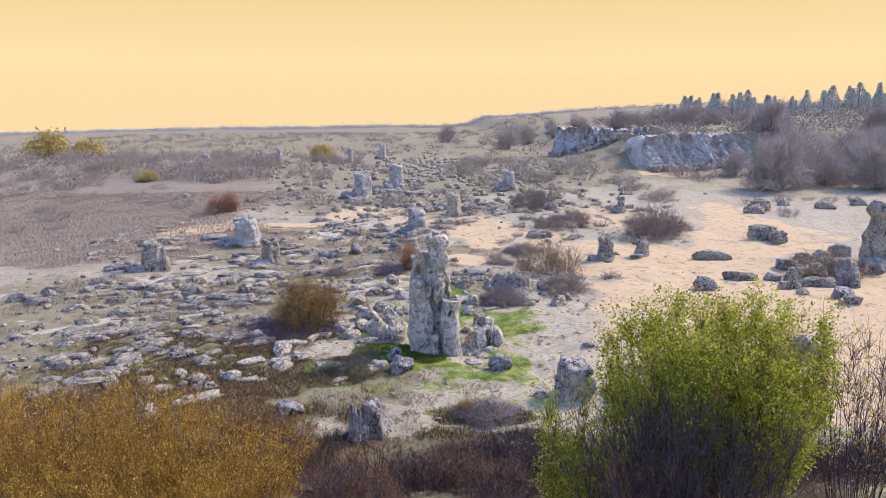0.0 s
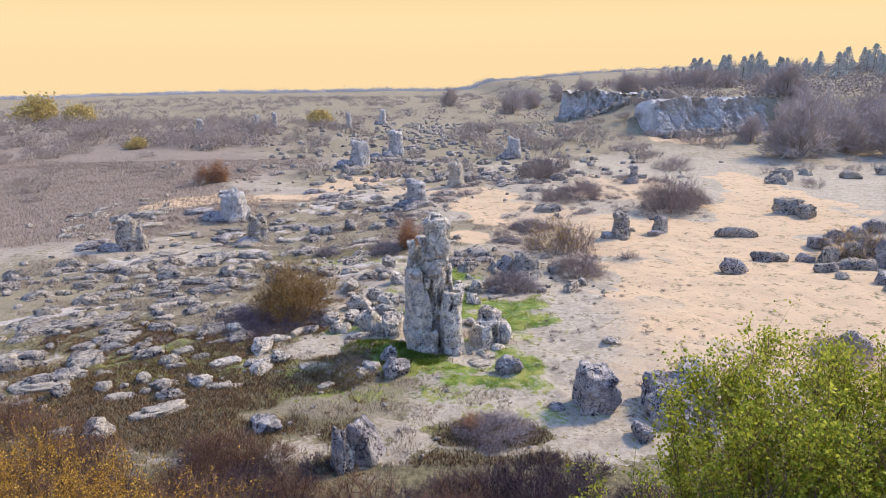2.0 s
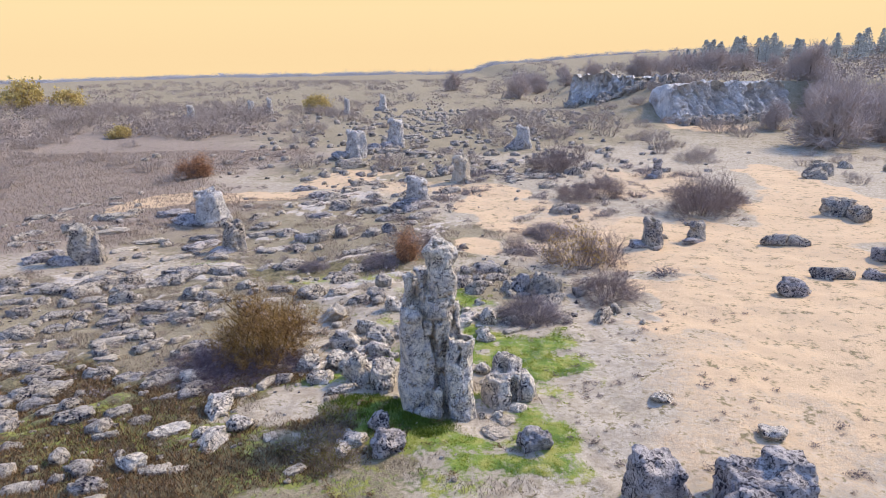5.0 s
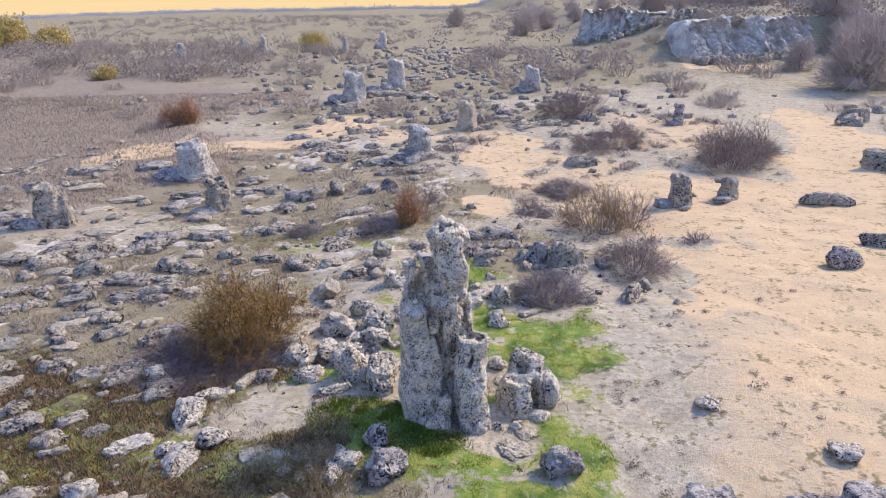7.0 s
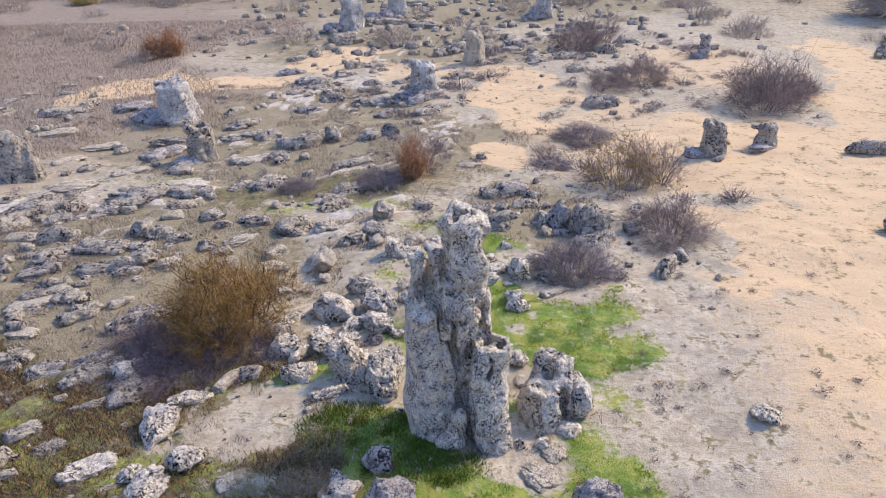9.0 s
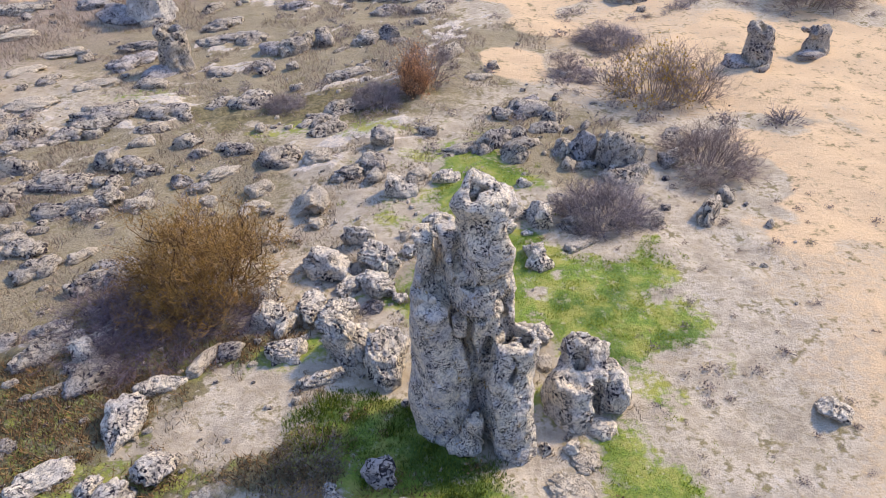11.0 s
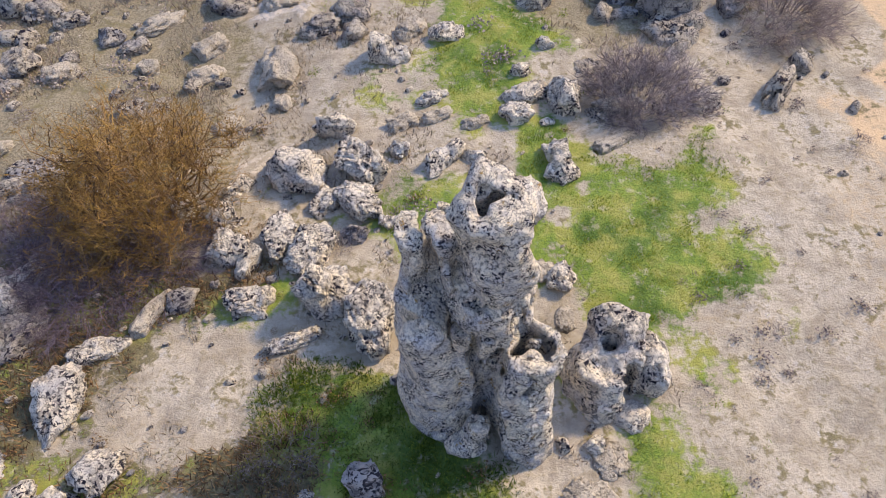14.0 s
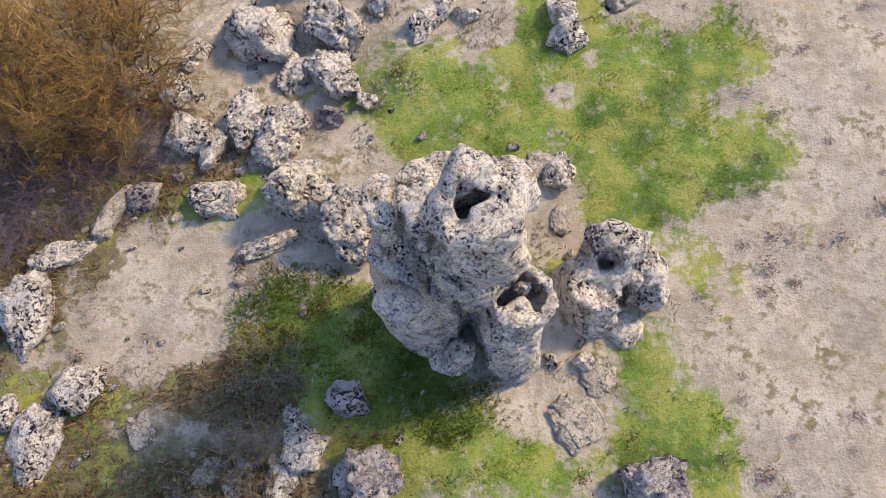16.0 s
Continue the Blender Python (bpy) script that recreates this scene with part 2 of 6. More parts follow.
def ground_material():
    """Dusty limestone soil with crumbs, dry turf, moss, sand and straw, laid out by the cover attribute."""
    n = Nodes("ground_soil")
    p = n.place()
    att = n.add("Attribute")
    att.attribute_name = "cover"
    sep = n.add("SeparateColor")
    n.link(att.outputs["Color"], sep.inputs[0])
    sand, moss, straw = sep.outputs[0], sep.outputs[1], sep.outputs[2]
    scrub = att.outputs["Alpha"]
    n1, n2, n3, n4 = n.noise(p, 0.35, 4), n.noise(p, 1.6, 6, 0.65), n.noise(p, 7.0, 6, 0.7), n.noise(p, 28.0, 4, 0.7)
    dust = n.mix(n.step(n2, 0.36, 0.62), (0.415, 0.355, 0.272), (0.565, 0.492, 0.387))
    dust = n.mix(n.step(n4, 0.40, 0.75, 0.0, 0.35), dust, (0.36, 0.30, 0.24))
    turf = n.mix(n.step(n4, 0.35, 0.62), (0.12, 0.10, 0.055), (0.30, 0.245, 0.13))
    turf_at = n.math("ADD", n.math("MULTIPLY", n.step(n3, 0.50, 0.62), 0.75), n.math("MULTIPLY", n.step(n1, 0.45, 0.6), 0.25))
    col = n.mix(n.math("MULTIPLY", turf_at, 0.5), dust, turf)
    mottle = n.math("MULTIPLY", n.step(n.noise(p, 2.4, 9, 0.72, 0.5), 0.50, 0.60), n.step(n.noise(p, 11.0, 6, 0.75), 0.40, 0.60))
    col = n.mix(n.math("MULTIPLY", mottle, 0.6), col, (0.30, 0.25, 0.185))
    blotch = n.math("MULTIPLY", n.step(n.noise(p, 5.2, 3, 0.55), 0.50, 0.62), n.step(n.noise(p, 0.9, 3), 0.36, 0.56))
    col = n.mix(n.math("MULTIPLY", blotch, 0.34), col, (0.24, 0.205, 0.165))
    grain = n.noise(p, 45.0, 5, 0.8)
    col = n.mix(n.step(grain, 0.55, 0.66, 0.0, 0.32), col, (0.21, 0.175, 0.13))
    crumbs = n.math("MULTIPLY", n.step(n.voro(p, 6.0), 0.30, 0.2), n.step(n2, 0.5, 0.6))
    col = n.mix(n.math("MULTIPLY", crumbs, 0.7), col, (0.55, 0.51, 0.46))
    att2 = n.add("Attribute")
    att2.attribute_name = "lie"
    sep2 = n.add("SeparateColor")
    n.link(att2.outputs["Color"], sep2.inputs[0])
    rocky, grey = sep2.outputs[0], sep2.outputs[1]
    grass = n.mix(n.step(n4, 0.35, 0.65), (0.15, 0.125, 0.075), (0.37, 0.315, 0.21))
    thick = n.math("ADD", grey, n.math("ADD", n.math("MULTIPLY", n.math("SUBTRACT", n2, 0.5), 2.2), n.math("MULTIPLY", n.math("SUBTRACT", n3, 0.5), 2.0)))
    col = n.mix(n.step(thick, 0.22, 0.70, 0.0, 0.9), col, grass)
    bone = n.mix(n.step(n3, 0.40, 0.60), (0.42, 0.385, 0.35), (0.63, 0.55, 0.45))
    bone = n.mix(n.math("MULTIPLY", n.step(n.noise(p, 12.0, 8, 0.8, 0.5), 0.55, 0.62), 0.85), bone, (0.07, 0.06, 0.065))
    shelf = n.math("ADD", rocky, n.math("MULTIPLY", n.math("SUBTRACT", n3, 0.5), 1.2))
    col = n.mix(n.step(shelf, 0.40, 0.62), col, bone)
    meadow = n.mix(n.step(n3, 0.35, 0.65), (0.21, 0.165, 0.13), (0.36, 0.29, 0.235))
    col = n.mix(straw, col, meadow)
    soft = n.math("ADD", sand, n.math("MULTIPLY", n.math("SUBTRACT", n3, 0.5), 0.5))
    grit = n.mix(n.step(n4, 0.4, 0.7), (0.58, 0.425, 0.265), (0.67, 0.50, 0.32))
    grit = n.mix(n.step(n.noise(p, 3.2, 7, 0.75), 0.53, 0.66, 0.0, 0.55), grit, (0.40, 0.33, 0.245))
    col = n.mix(n.step(soft, 0.35, 0.65), col, grit)
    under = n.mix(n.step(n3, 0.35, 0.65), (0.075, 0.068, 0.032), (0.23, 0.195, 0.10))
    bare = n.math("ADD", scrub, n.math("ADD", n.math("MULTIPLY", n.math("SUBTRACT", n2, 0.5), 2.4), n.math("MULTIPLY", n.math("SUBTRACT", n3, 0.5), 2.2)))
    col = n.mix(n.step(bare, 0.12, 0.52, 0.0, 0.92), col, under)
    tuft = n.mix(n.step(n4, 0.3, 0.7), (0.09, 0.17, 0.02), (0.24, 0.33, 0.045))
    tuft = n.mix(n.step(n2, 0.45, 0.62, 0.0, 0.75), tuft, (0.36, 0.34, 0.09))
    tuft = n.mix(n.step(n.noise(p, 0.8, 4), 0.52, 0.38, 0.0, 0.8), tuft, (0.05, 0.12, 0.015))
    tuft = n.mix(n.math("MULTIPLY", n.step(n.noise(p, 3.4, 5, 0.7), 0.56, 0.66), 0.55), tuft, (0.50, 0.44, 0.33))
    edge = n.math("ADD", moss, n.math("ADD", n.math("MULTIPLY", n.math("SUBTRACT", n2, 0.5), 2.6), n.math("MULTIPLY", n.math("SUBTRACT", n3, 0.5), 2.4)))
    col = n.mix(n.math("MULTIPLY", n.step(edge, 0.12, 0.78, 0.0, 0.93), n.step(moss, 0.03, 0.25)), col, tuft)
    h = n.math("ADD", n.math("MULTIPLY", n3, 1.0), n.math("MULTIPLY", n4, 0.22))
    return n.done(col, 0.95, h, 0.7, 0.06)


SOIL = ground_material()

# ---- tools for meshes ----
def hash01(i, j, k, seed):
    h = (i * 374761393 + j * 668265263 + k * 2147483647 + seed * 1274126177) & 0xFFFFFFFF
    h = ((h ^ (h >> 13)) * 1274126177) & 0xFFFFFFFF
    return ((h ^ (h >> 16)) & 0xFFFF) / 65535.0


def vnoise(p, seed=0):
    """Smooth value noise in -1..1 for an array of points."""
    p = np.asarray(p, dtype=float)
    f0 = np.floor(p)
    i = f0.astype(np.int64)
    u = p - f0
    u = u * u * u * (u * (u * 6 - 15) + 10)
    total = 0.0
    for a in (0, 1):
        for b in (0, 1):
            for c in (0, 1):
                wgt = (u[..., 0] if a else 1 - u[..., 0]) * (u[..., 1] if b else 1 - u[..., 1]) * (u[..., 2] if c else 1 - u[..., 2])
                total = total + wgt * hash01(i[..., 0] + a, i[..., 1] + b, i[..., 2] + c, seed)
    return total * 2 - 1


def fbm(p, seed=0, octaves=4, gain=0.5):
    total, amp, p = 0.0, 1.0, np.asarray(p, dtype=float)
    for o in range(octaves):
        total = total + amp * vnoise(p, seed + o * 17)
        p, amp = p * 2.03 + 11.7, amp * gain
    return total


def smooth(lo, hi, x):
    t = np.clip((np.asarray(x, dtype=float) - lo) / (hi - lo), 0, 1)
    return t * t * (3 - 2 * t)


def mesh_of(name, verts, faces, material, shade=True):
    me = bpy.data.meshes.new(name)
    me.from_pydata(np.asarray(verts).tolist(), [], faces if isinstance(faces, list) else faces.tolist())
    me.materials.append(material)
    if shade:
        me.polygons.foreach_set("use_smooth", [True] * len(me.polygons))
    me.update()
    return me


def part(name, me, parent, label=""):
    ob = new(name, me)
    ob.parent = parent
    return tagged(ob, label)


def ico(level):
    bm = bmesh.new()
    bmesh.ops.create_icosphere(bm, subdivisions=level, radius=1.0)
    v = np.array([w.co[:] for w in bm.verts])
    f = [[w.index for w in face.verts] for face in bm.faces]
    bm.free()
    return v, f


ICO = {k: ico(k) for k in (2, 3, 4, 5)}


def tubes(lines, radii, sides=3):
    """Verts and faces of thin tapering tubes along polylines: lines (n, k, 3), radii (n, k)."""
    n, k, _ = lines.shape
    d = np.gradient(lines, axis=1)
    d /= np.linalg.norm(d, axis=2, keepdims=True) + 1e-9
    ref = np.where(np.abs(d[..., 2:3]) > 0.9, np.array([1.0, 0, 0]), np.array([0, 0, 1.0]))
    a = np.cross(d, ref)
    a /= np.linalg.norm(a, axis=2, keepdims=True) + 1e-9
    b = np.cross(d, a)
    rings = [lines + (a * math.cos(t) + b * math.sin(t)) * radii[..., None] for t in np.arange(sides) * 2 * math.pi / sides]
    v = np.stack(rings, axis=2)
    ids = np.arange(n * k * sides).reshape(n, k, sides)
    q = [np.stack([ids[:, :-1, s], ids[:, :-1, (s + 1) % sides], ids[:, 1:, (s + 1) % sides], ids[:, 1:, s]], axis=-1).reshape(-1, 4) for s in range(sides)]
    return v.reshape(-1, 3), np.concatenate(q)


def leaf_quads(rng, at, size, droop=0.3):
    """Small folded leaves at the given places."""
    n = len(at)
    d = rng.normal(size=(n, 3))
    d[:, 2] -= droop
    d /= np.linalg.norm(d, axis=1, keepdims=True)
    s = np.cross(d, rng.normal(size=(n, 3)))
    s /= np.linalg.norm(s, axis=1, keepdims=True) + 1e-9
    ln = size * rng.uniform(0.6, 1.4, (n, 1))
    wd = ln * rng.uniform(0.28, 0.45, (n, 1))
    up = np.cross(d, s)
    v = np.stack([at, at + d * ln * 0.5 + s * wd + up * wd * 0.4, at + d * ln, at + d * ln * 0.5 - s * wd + up * wd * 0.4], axis=1)
    f = np.arange(n * 4).reshape(n, 4)
    tri = np.concatenate([f[:, [0, 1, 2]], f[:, [0, 2, 3]]])
    return v.reshape(-1, 3), tri


def surface_net(sdf, lo, hi, cell):
    """Mesh of the zero surface of a signed distance, as verts and quads (naive surface nets)."""
    lo, hi = np.array(lo, float), np.array(hi, float)
    n = np.ceil((hi - lo) / cell).astype(int) + 1
    g = np.stack(np.meshgrid(*[lo[i] + cell * np.arange(n[i]) for i in range(3)], indexing="ij"), axis=-1)
    d = sdf(g.reshape(-1, 3)).reshape(n)
    ins = d < 0
    c = [slice(0, -1), slice(1, None)]
    corners = [(a, b, e) for a in (0, 1) for b in (0, 1) for e in (0, 1)]
    count = sum(ins[c[a], c[b], c[e]].astype(int) for a, b, e in corners)
    mixed = (count > 0) & (count < 8)
    acc, num = np.zeros((*mixed.shape, 3)), np.zeros(mixed.shape)
    for p in corners:
        for ax in range(3):
            if p[ax]:
                continue
            q = list(p)
            q[ax] = 1
            d0, d1 = d[c[p[0]], c[p[1]], c[p[2]]], d[c[q[0]], c[q[1]], c[q[2]]]
            cross = (d0 < 0) != (d1 < 0)
            t = np.where(cross, d0 / np.where(cross, d0 - d1, 1), 0)
            pos = np.zeros((*mixed.shape, 3)) + np.array(p, float)
            pos[..., ax] += t
            acc += pos * cross[..., None]
            num += cross
    idx = np.full(mixed.shape, -1)
    where = np.argwhere(mixed)
    idx[mixed] = np.arange(len(where))
    verts = lo + cell * (where + acc[mixed] / num[mixed][:, None])
    quads = []
    for ax in range(3):
        a, b = (ax + 1) % 3, (ax + 2) % 3
        s0, s1 = [slice(None)] * 3, [slice(None)] * 3
        s0[ax], s1[ax] = slice(0, -1), slice(1, None)
        flip = ins[tuple(s0)] != ins[tuple(s1)]
        e = np.argwhere(flip)
        e = e[(e[:, a] > 0) & (e[:, b] > 0) & (e[:, a] < n[a] - 1) & (e[:, b] < n[b] - 1)]
        ua, ub = np.eye(3, dtype=int)[a], np.eye(3, dtype=int)[b]
        q = np.stack([idx[tuple((e - ua - ub).T)], idx[tuple((e - ub).T)], idx[tuple(e.T)], idx[tuple((e - ua).T)]], axis=1)
        inside = ins[tuple(e.T)]
        q[~inside] = q[~inside][:, ::-1]
        quads.append(q)
    return verts, np.concatenate(quads)

# ---- the ground ----
def blobs(x, y, spots, warp=1.0, scale=0.5, seed=5, soft=0.3):
    """0..1 cover from soft ellipses (x, y, rx, ry, turn), with ragged edges."""
    p = np.stack([x * scale, y * scale, np.zeros_like(x)], axis=-1)
    j = fbm(p, seed, 4) * 0.38 * warp
    best = np.full(np.shape(x), -1.0)
    for cx, cy, rx, ry, turn in spots:
        c, s = math.cos(radians(turn)), math.sin(radians(turn))
        u, v = ((x - cx) * c + (y - cy) * s) / rx, (-(x - cx) * s + (y - cy) * c) / ry
        best = np.maximum(best, 1.0 - np.sqrt(u * u + v * v))
    return smooth(-soft, soft, best + j * np.clip(1.2 - best, 0, 1))


SAND = [(17.5, 33.0, 7.0, 8.0, 0), (13.5, 40.0, 5.5, 6.0, 0), (13.4, 28.5, 6.0, 5.5, 10), (14.5, 35.5, 6.5, 4.6, 40), (21.0, 46.0, 4.2, 6.5, -20), (23.5, 56.0, 2.2, 8.0, -8),
        (9.6, 42.0, 2.6, 4.5, -15), (10.0, 34.0, 2.6, 2.4, 0), (3.0, 50.0, 1.9, 6.5, -6), (1.4, 41.0, 1.5, 2.2, 0), (20.0, 25.0, 5.0, 4.0, 0),
        (-17.5, 53.0, 2.0, 3.8, -25), (-12.5, 53.8, 4.4, 1.8, 15), (-7.5, 59.0, 2.2, 5.0, -25), (31.0, 92.0, 5.0, 3.0, 10), (15.5, 21.5, 4.5, 4.0, 0)]
SANDY = [(8.5, 26.0, 5.0, 6.0, 10), (6.5, 44.0, 5.0, 8.0, 0), (14.0, 56.0, 6.0, 8.0, 0), (-2.0, 56.0, 6.0, 3.0, 10)]
TURFS = [(-10.5, 32.0, 6.0, 7.0, 0), (-7.0, 44.0, 9.0, 8.0, 0), (-13.0, 27.0, 5.0, 6.0, 0), (-4.0, 64.0, 9.0, 8.0, 0), (2.0, 35.0, 2.0, 2.6, 0), (-4.0, 21.5, 3.0, 2.0, 0), (-19.0, 31.0, 7.0, 7.0, 0), (-16.0, 24.0, 6.0, 4.0, 0), (0.0, 85.0, 24.0, 16.0, 0)]
MOSS = [(1.95, 27.9, 1.75, 1.8, 0), (0.2, 28.25, 1.7, 0.95, 0), (-0.97, 27.63, 0.6, 0.5, 0), (-2.15, 25.1, 1.15, 0.68, -10), (-1.26, 24.2, 0.95, 0.7, 0),
        (-0.6, 23.35, 0.9, 0.7, 0), (1.92, 24.4, 0.45, 0.75, 0), (2.2, 23.45, 0.75, 0.7, 0), (0.6, 23.2, 0.9, 0.5, 0), (-3.25, 26.9, 0.35, 0.4, 0),
        (2.3, 26.9, 0.8, 0.8, 0), (0.75, 29.6, 0.45, 1.2, -10), (0.0, 32.3, 1.0, 2.6, 0), (2.7, 28.7, 1.0, 0.9, 0), (2.9, 27.4, 0.8, 0.9, 0), (1.2, 22.4, 1.6, 0.5, -10)]
FAINT = [(-1.9, 31.2, 1.0, 0.6, 0), (-1.3, 34.2, 1.0, 0.6, 0), (-6.8, 23.6, 2.6, 1.0, 5), (-3.0, 21.8, 1.8, 0.6, 0), (2.2, 20.4, 2.0, 0.8, 10), (0.3, 21.8, 1.4, 0.6, 0),
         (-10.5, 38.6, 1.4, 0.6, 0), (-4.0, 36.0, 1.8, 0.6, 0), (-8.3, 25.4, 1.4, 0.7, 0), (-5.6, 26.7, 1.2, 0.45, 0), (0.2, 34.5, 0.8, 1.6, 0), (-8.6, 23.0, 2.0, 0.8, 0), (-9.6, 24.0, 2.2, 0.8, 10), (-7.6, 24.6, 1.4, 0.6, 0), (-3.9, 26.6, 0.9, 0.4, 0), (3.4, 28.2, 0.8, 0.9, 0)]
STRAWS = [(-26.0, 55.0, 12.0, 16.0, 25), (-22.0, 44.0, 6.5, 6.0, 20), (-30.0, 70.0, 18.0, 12.0, 0), (-60.0, 80.0, 40.0, 30.0, 0)]
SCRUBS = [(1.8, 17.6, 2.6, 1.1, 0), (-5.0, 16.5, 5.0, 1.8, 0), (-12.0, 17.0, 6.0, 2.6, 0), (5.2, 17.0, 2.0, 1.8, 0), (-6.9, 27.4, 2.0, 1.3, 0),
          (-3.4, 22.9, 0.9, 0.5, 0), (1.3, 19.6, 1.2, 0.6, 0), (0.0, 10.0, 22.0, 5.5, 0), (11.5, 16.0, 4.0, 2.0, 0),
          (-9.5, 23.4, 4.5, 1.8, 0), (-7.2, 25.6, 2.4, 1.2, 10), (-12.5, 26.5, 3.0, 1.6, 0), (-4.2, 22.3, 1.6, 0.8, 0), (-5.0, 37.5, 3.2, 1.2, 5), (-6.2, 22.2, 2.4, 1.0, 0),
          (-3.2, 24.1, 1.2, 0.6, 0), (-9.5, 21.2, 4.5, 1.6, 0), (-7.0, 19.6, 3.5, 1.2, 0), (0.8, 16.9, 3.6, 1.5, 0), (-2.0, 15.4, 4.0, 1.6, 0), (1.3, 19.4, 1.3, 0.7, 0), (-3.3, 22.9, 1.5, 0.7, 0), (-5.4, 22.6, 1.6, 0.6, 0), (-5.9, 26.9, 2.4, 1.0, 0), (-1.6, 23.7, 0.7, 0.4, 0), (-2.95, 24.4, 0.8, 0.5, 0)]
BARE = [(-4.5, 25.3, 0.95, 1.0, 0), (1.03, 28.24, 0.22, 0.20, 0), (0.23, 28.43, 0.13, 0.12, 0), (1.42, 28.79, 0.11, 0.12, 0), (0.9, 26.7, 0.4, 0.4, 0), (1.15, 23.9, 0.35, 0.5, 10), (0.1, 29.9, 0.3, 0.3, 0)]


def shelves(x, y):
    """Where the limestone pavement breaks through the turf as low slanting shelves, 0..1."""
    u, v = 0.8 * x + 0.6 * y, -0.6 * x + 0.8 * y
    p = np.stack([u * 0.55, v * 1.25, 0 * x], axis=-1)
    ridge = 0.55 - np.abs(fbm(p, 71, 3)) + 0.30 * fbm(p * 0.4, 75, 2)
    best = np.max([1 - np.hypot((x - a) / b, (y - c) / d) for a, c, b, d in ((-9, 36, 9, 10), (-6, 46, 9, 10), (-12, 29, 6, 6), (0, 62, 12, 10), (-20, 48, 5, 7), (3, 35, 3, 4), (-19, 31, 6, 6))], axis=0)
    return smooth(0.36, 0.66, ridge) * smooth(-0.05, 0.35, best)


def gz(x, y):
    """Height of the ground: a nearly level karst plain, a bank by the start, a wooded rise on one side, falling far off."""
    x, y = np.asarray(x, float), np.asarray(y, float)
    r = np.hypot(x, y)
    p = np.stack([x, y, np.zeros_like(x)], axis=-1)
    z = -0.14 + 0.16 * fbm(p * 0.16, 3, 3) * smooth(10, 30, r) + 0.05 * fbm(p * 0.8, 9, 3)
    z = z + 2.3 * smooth(17.5, 8.0, y) * smooth(-30, -8, y + 0 * x) * smooth(60, 25, np.abs(x))
    z = z - 0.02 * np.clip(r - 120, 0, 380) - 0.0332 * np.clip(r - 500, 0, None)
    far = smooth(30, 140, r)
    z = z + far * 0.7 * fbm(p * 0.025, 21, 3)
    z = z + 4.5 * smooth(17, 33, x) * smooth(0.9, 4.0, y - 98 - 0.467 * (np.clip(x, 20, 48) - 28)) + 4.0 * smooth(40, 120, x) * smooth(70, 190, y) + 4.0 * smooth(60, 260, x) * smooth(120, 400, y)
    return z + 2.6 * smooth(-10, 60, x) * smooth(160, 320, y)


def graded(lo, fine_lo, fine_hi, hi, step, grow):
    """Coordinates with an even fine stretch and ever wider steps beyond it."""
    mid = list(np.arange(fine_lo, fine_hi + 1e-6, step))
    up, s = [mid[-1]], step
    while up[-1] < hi:
        s *= grow
        up.append(up[-1] + s)
    down, s = [mid[0]], step
    while down[-1] > lo:
        s *= grow
        down.append(down[-1] - s)
    return np.array(down[:0:-1] + mid + up[1:])


def build_ground():
    xs, ys = graded(-3600, -14, 14, 3600, 0.15, 1.05), graded(-1500, 17, 42, 3900, 0.15, 1.045)
    gx, gy = np.meshgrid(xs, ys, indexing="ij")
    x, y = gx.ravel(), gy.ravel()
    z = gz(x, y)
    near = smooth(60, 25, np.hypot(x, y - 25))
    p = np.stack([x, y, 0 * x], axis=-1)
    sand, moss = blobs(x, y, SAND, 1.0, 0.45, 5), np.maximum(blobs(x, y, MOSS, 1.3, 1.1, 6, 0.5), 0.38 * blobs(x, y, FAINT, 1.3, 1.1, 6, 0.5))
    rocky = shelves(x, y)
    open_soil = 1 - blobs(x, y, BARE, 1.2, 1.2, 17, 0.4)
    moss = moss * open_soil
    z = z + rocky * (0.09 + 0.05 * fbm(p * 2.2, 81, 3))
    z = z + near * (0.022 * fbm(p * 3.1, 31, 3)) * (1 - 0.6 * sand) + 0.02 * moss * near
    n, m = len(xs), len(ys)
    ids = np.arange(n * m).reshape(n, m)
    faces = np.stack([ids[:-1, :-1], ids[1:, :-1], ids[1:, 1:], ids[:-1, 1:]], axis=-1).reshape(-1, 4)
    me = mesh_of("ground", np.stack([x, y, z], axis=-1), faces, SOIL)
    sandy = blobs(x, y, SANDY, 0.8, 0.4, 12, 0.6)
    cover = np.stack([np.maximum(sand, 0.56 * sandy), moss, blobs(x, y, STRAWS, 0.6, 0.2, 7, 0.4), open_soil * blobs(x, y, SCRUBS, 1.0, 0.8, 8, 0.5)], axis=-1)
    me.color_attributes.new("cover", "FLOAT_COLOR", "POINT").data.foreach_set("color", cover.ravel())
    lie = np.stack([rocky, np.maximum(0.95 * blobs(x, y, TURFS, 0.8, 0.3, 11, 0.5), 0.75 * smooth(58, 105, np.hypot(x, y))), 0 * x, 0 * x + 1], axis=-1)
    me.color_attributes.new("lie", "FLOAT_COLOR", "POINT").data.foreach_set("color", lie.ravel())
    return tagged(new("ground", me), "dusty limestone plain with sand, moss and dry turf", "ground", kind="structure")


build_ground()

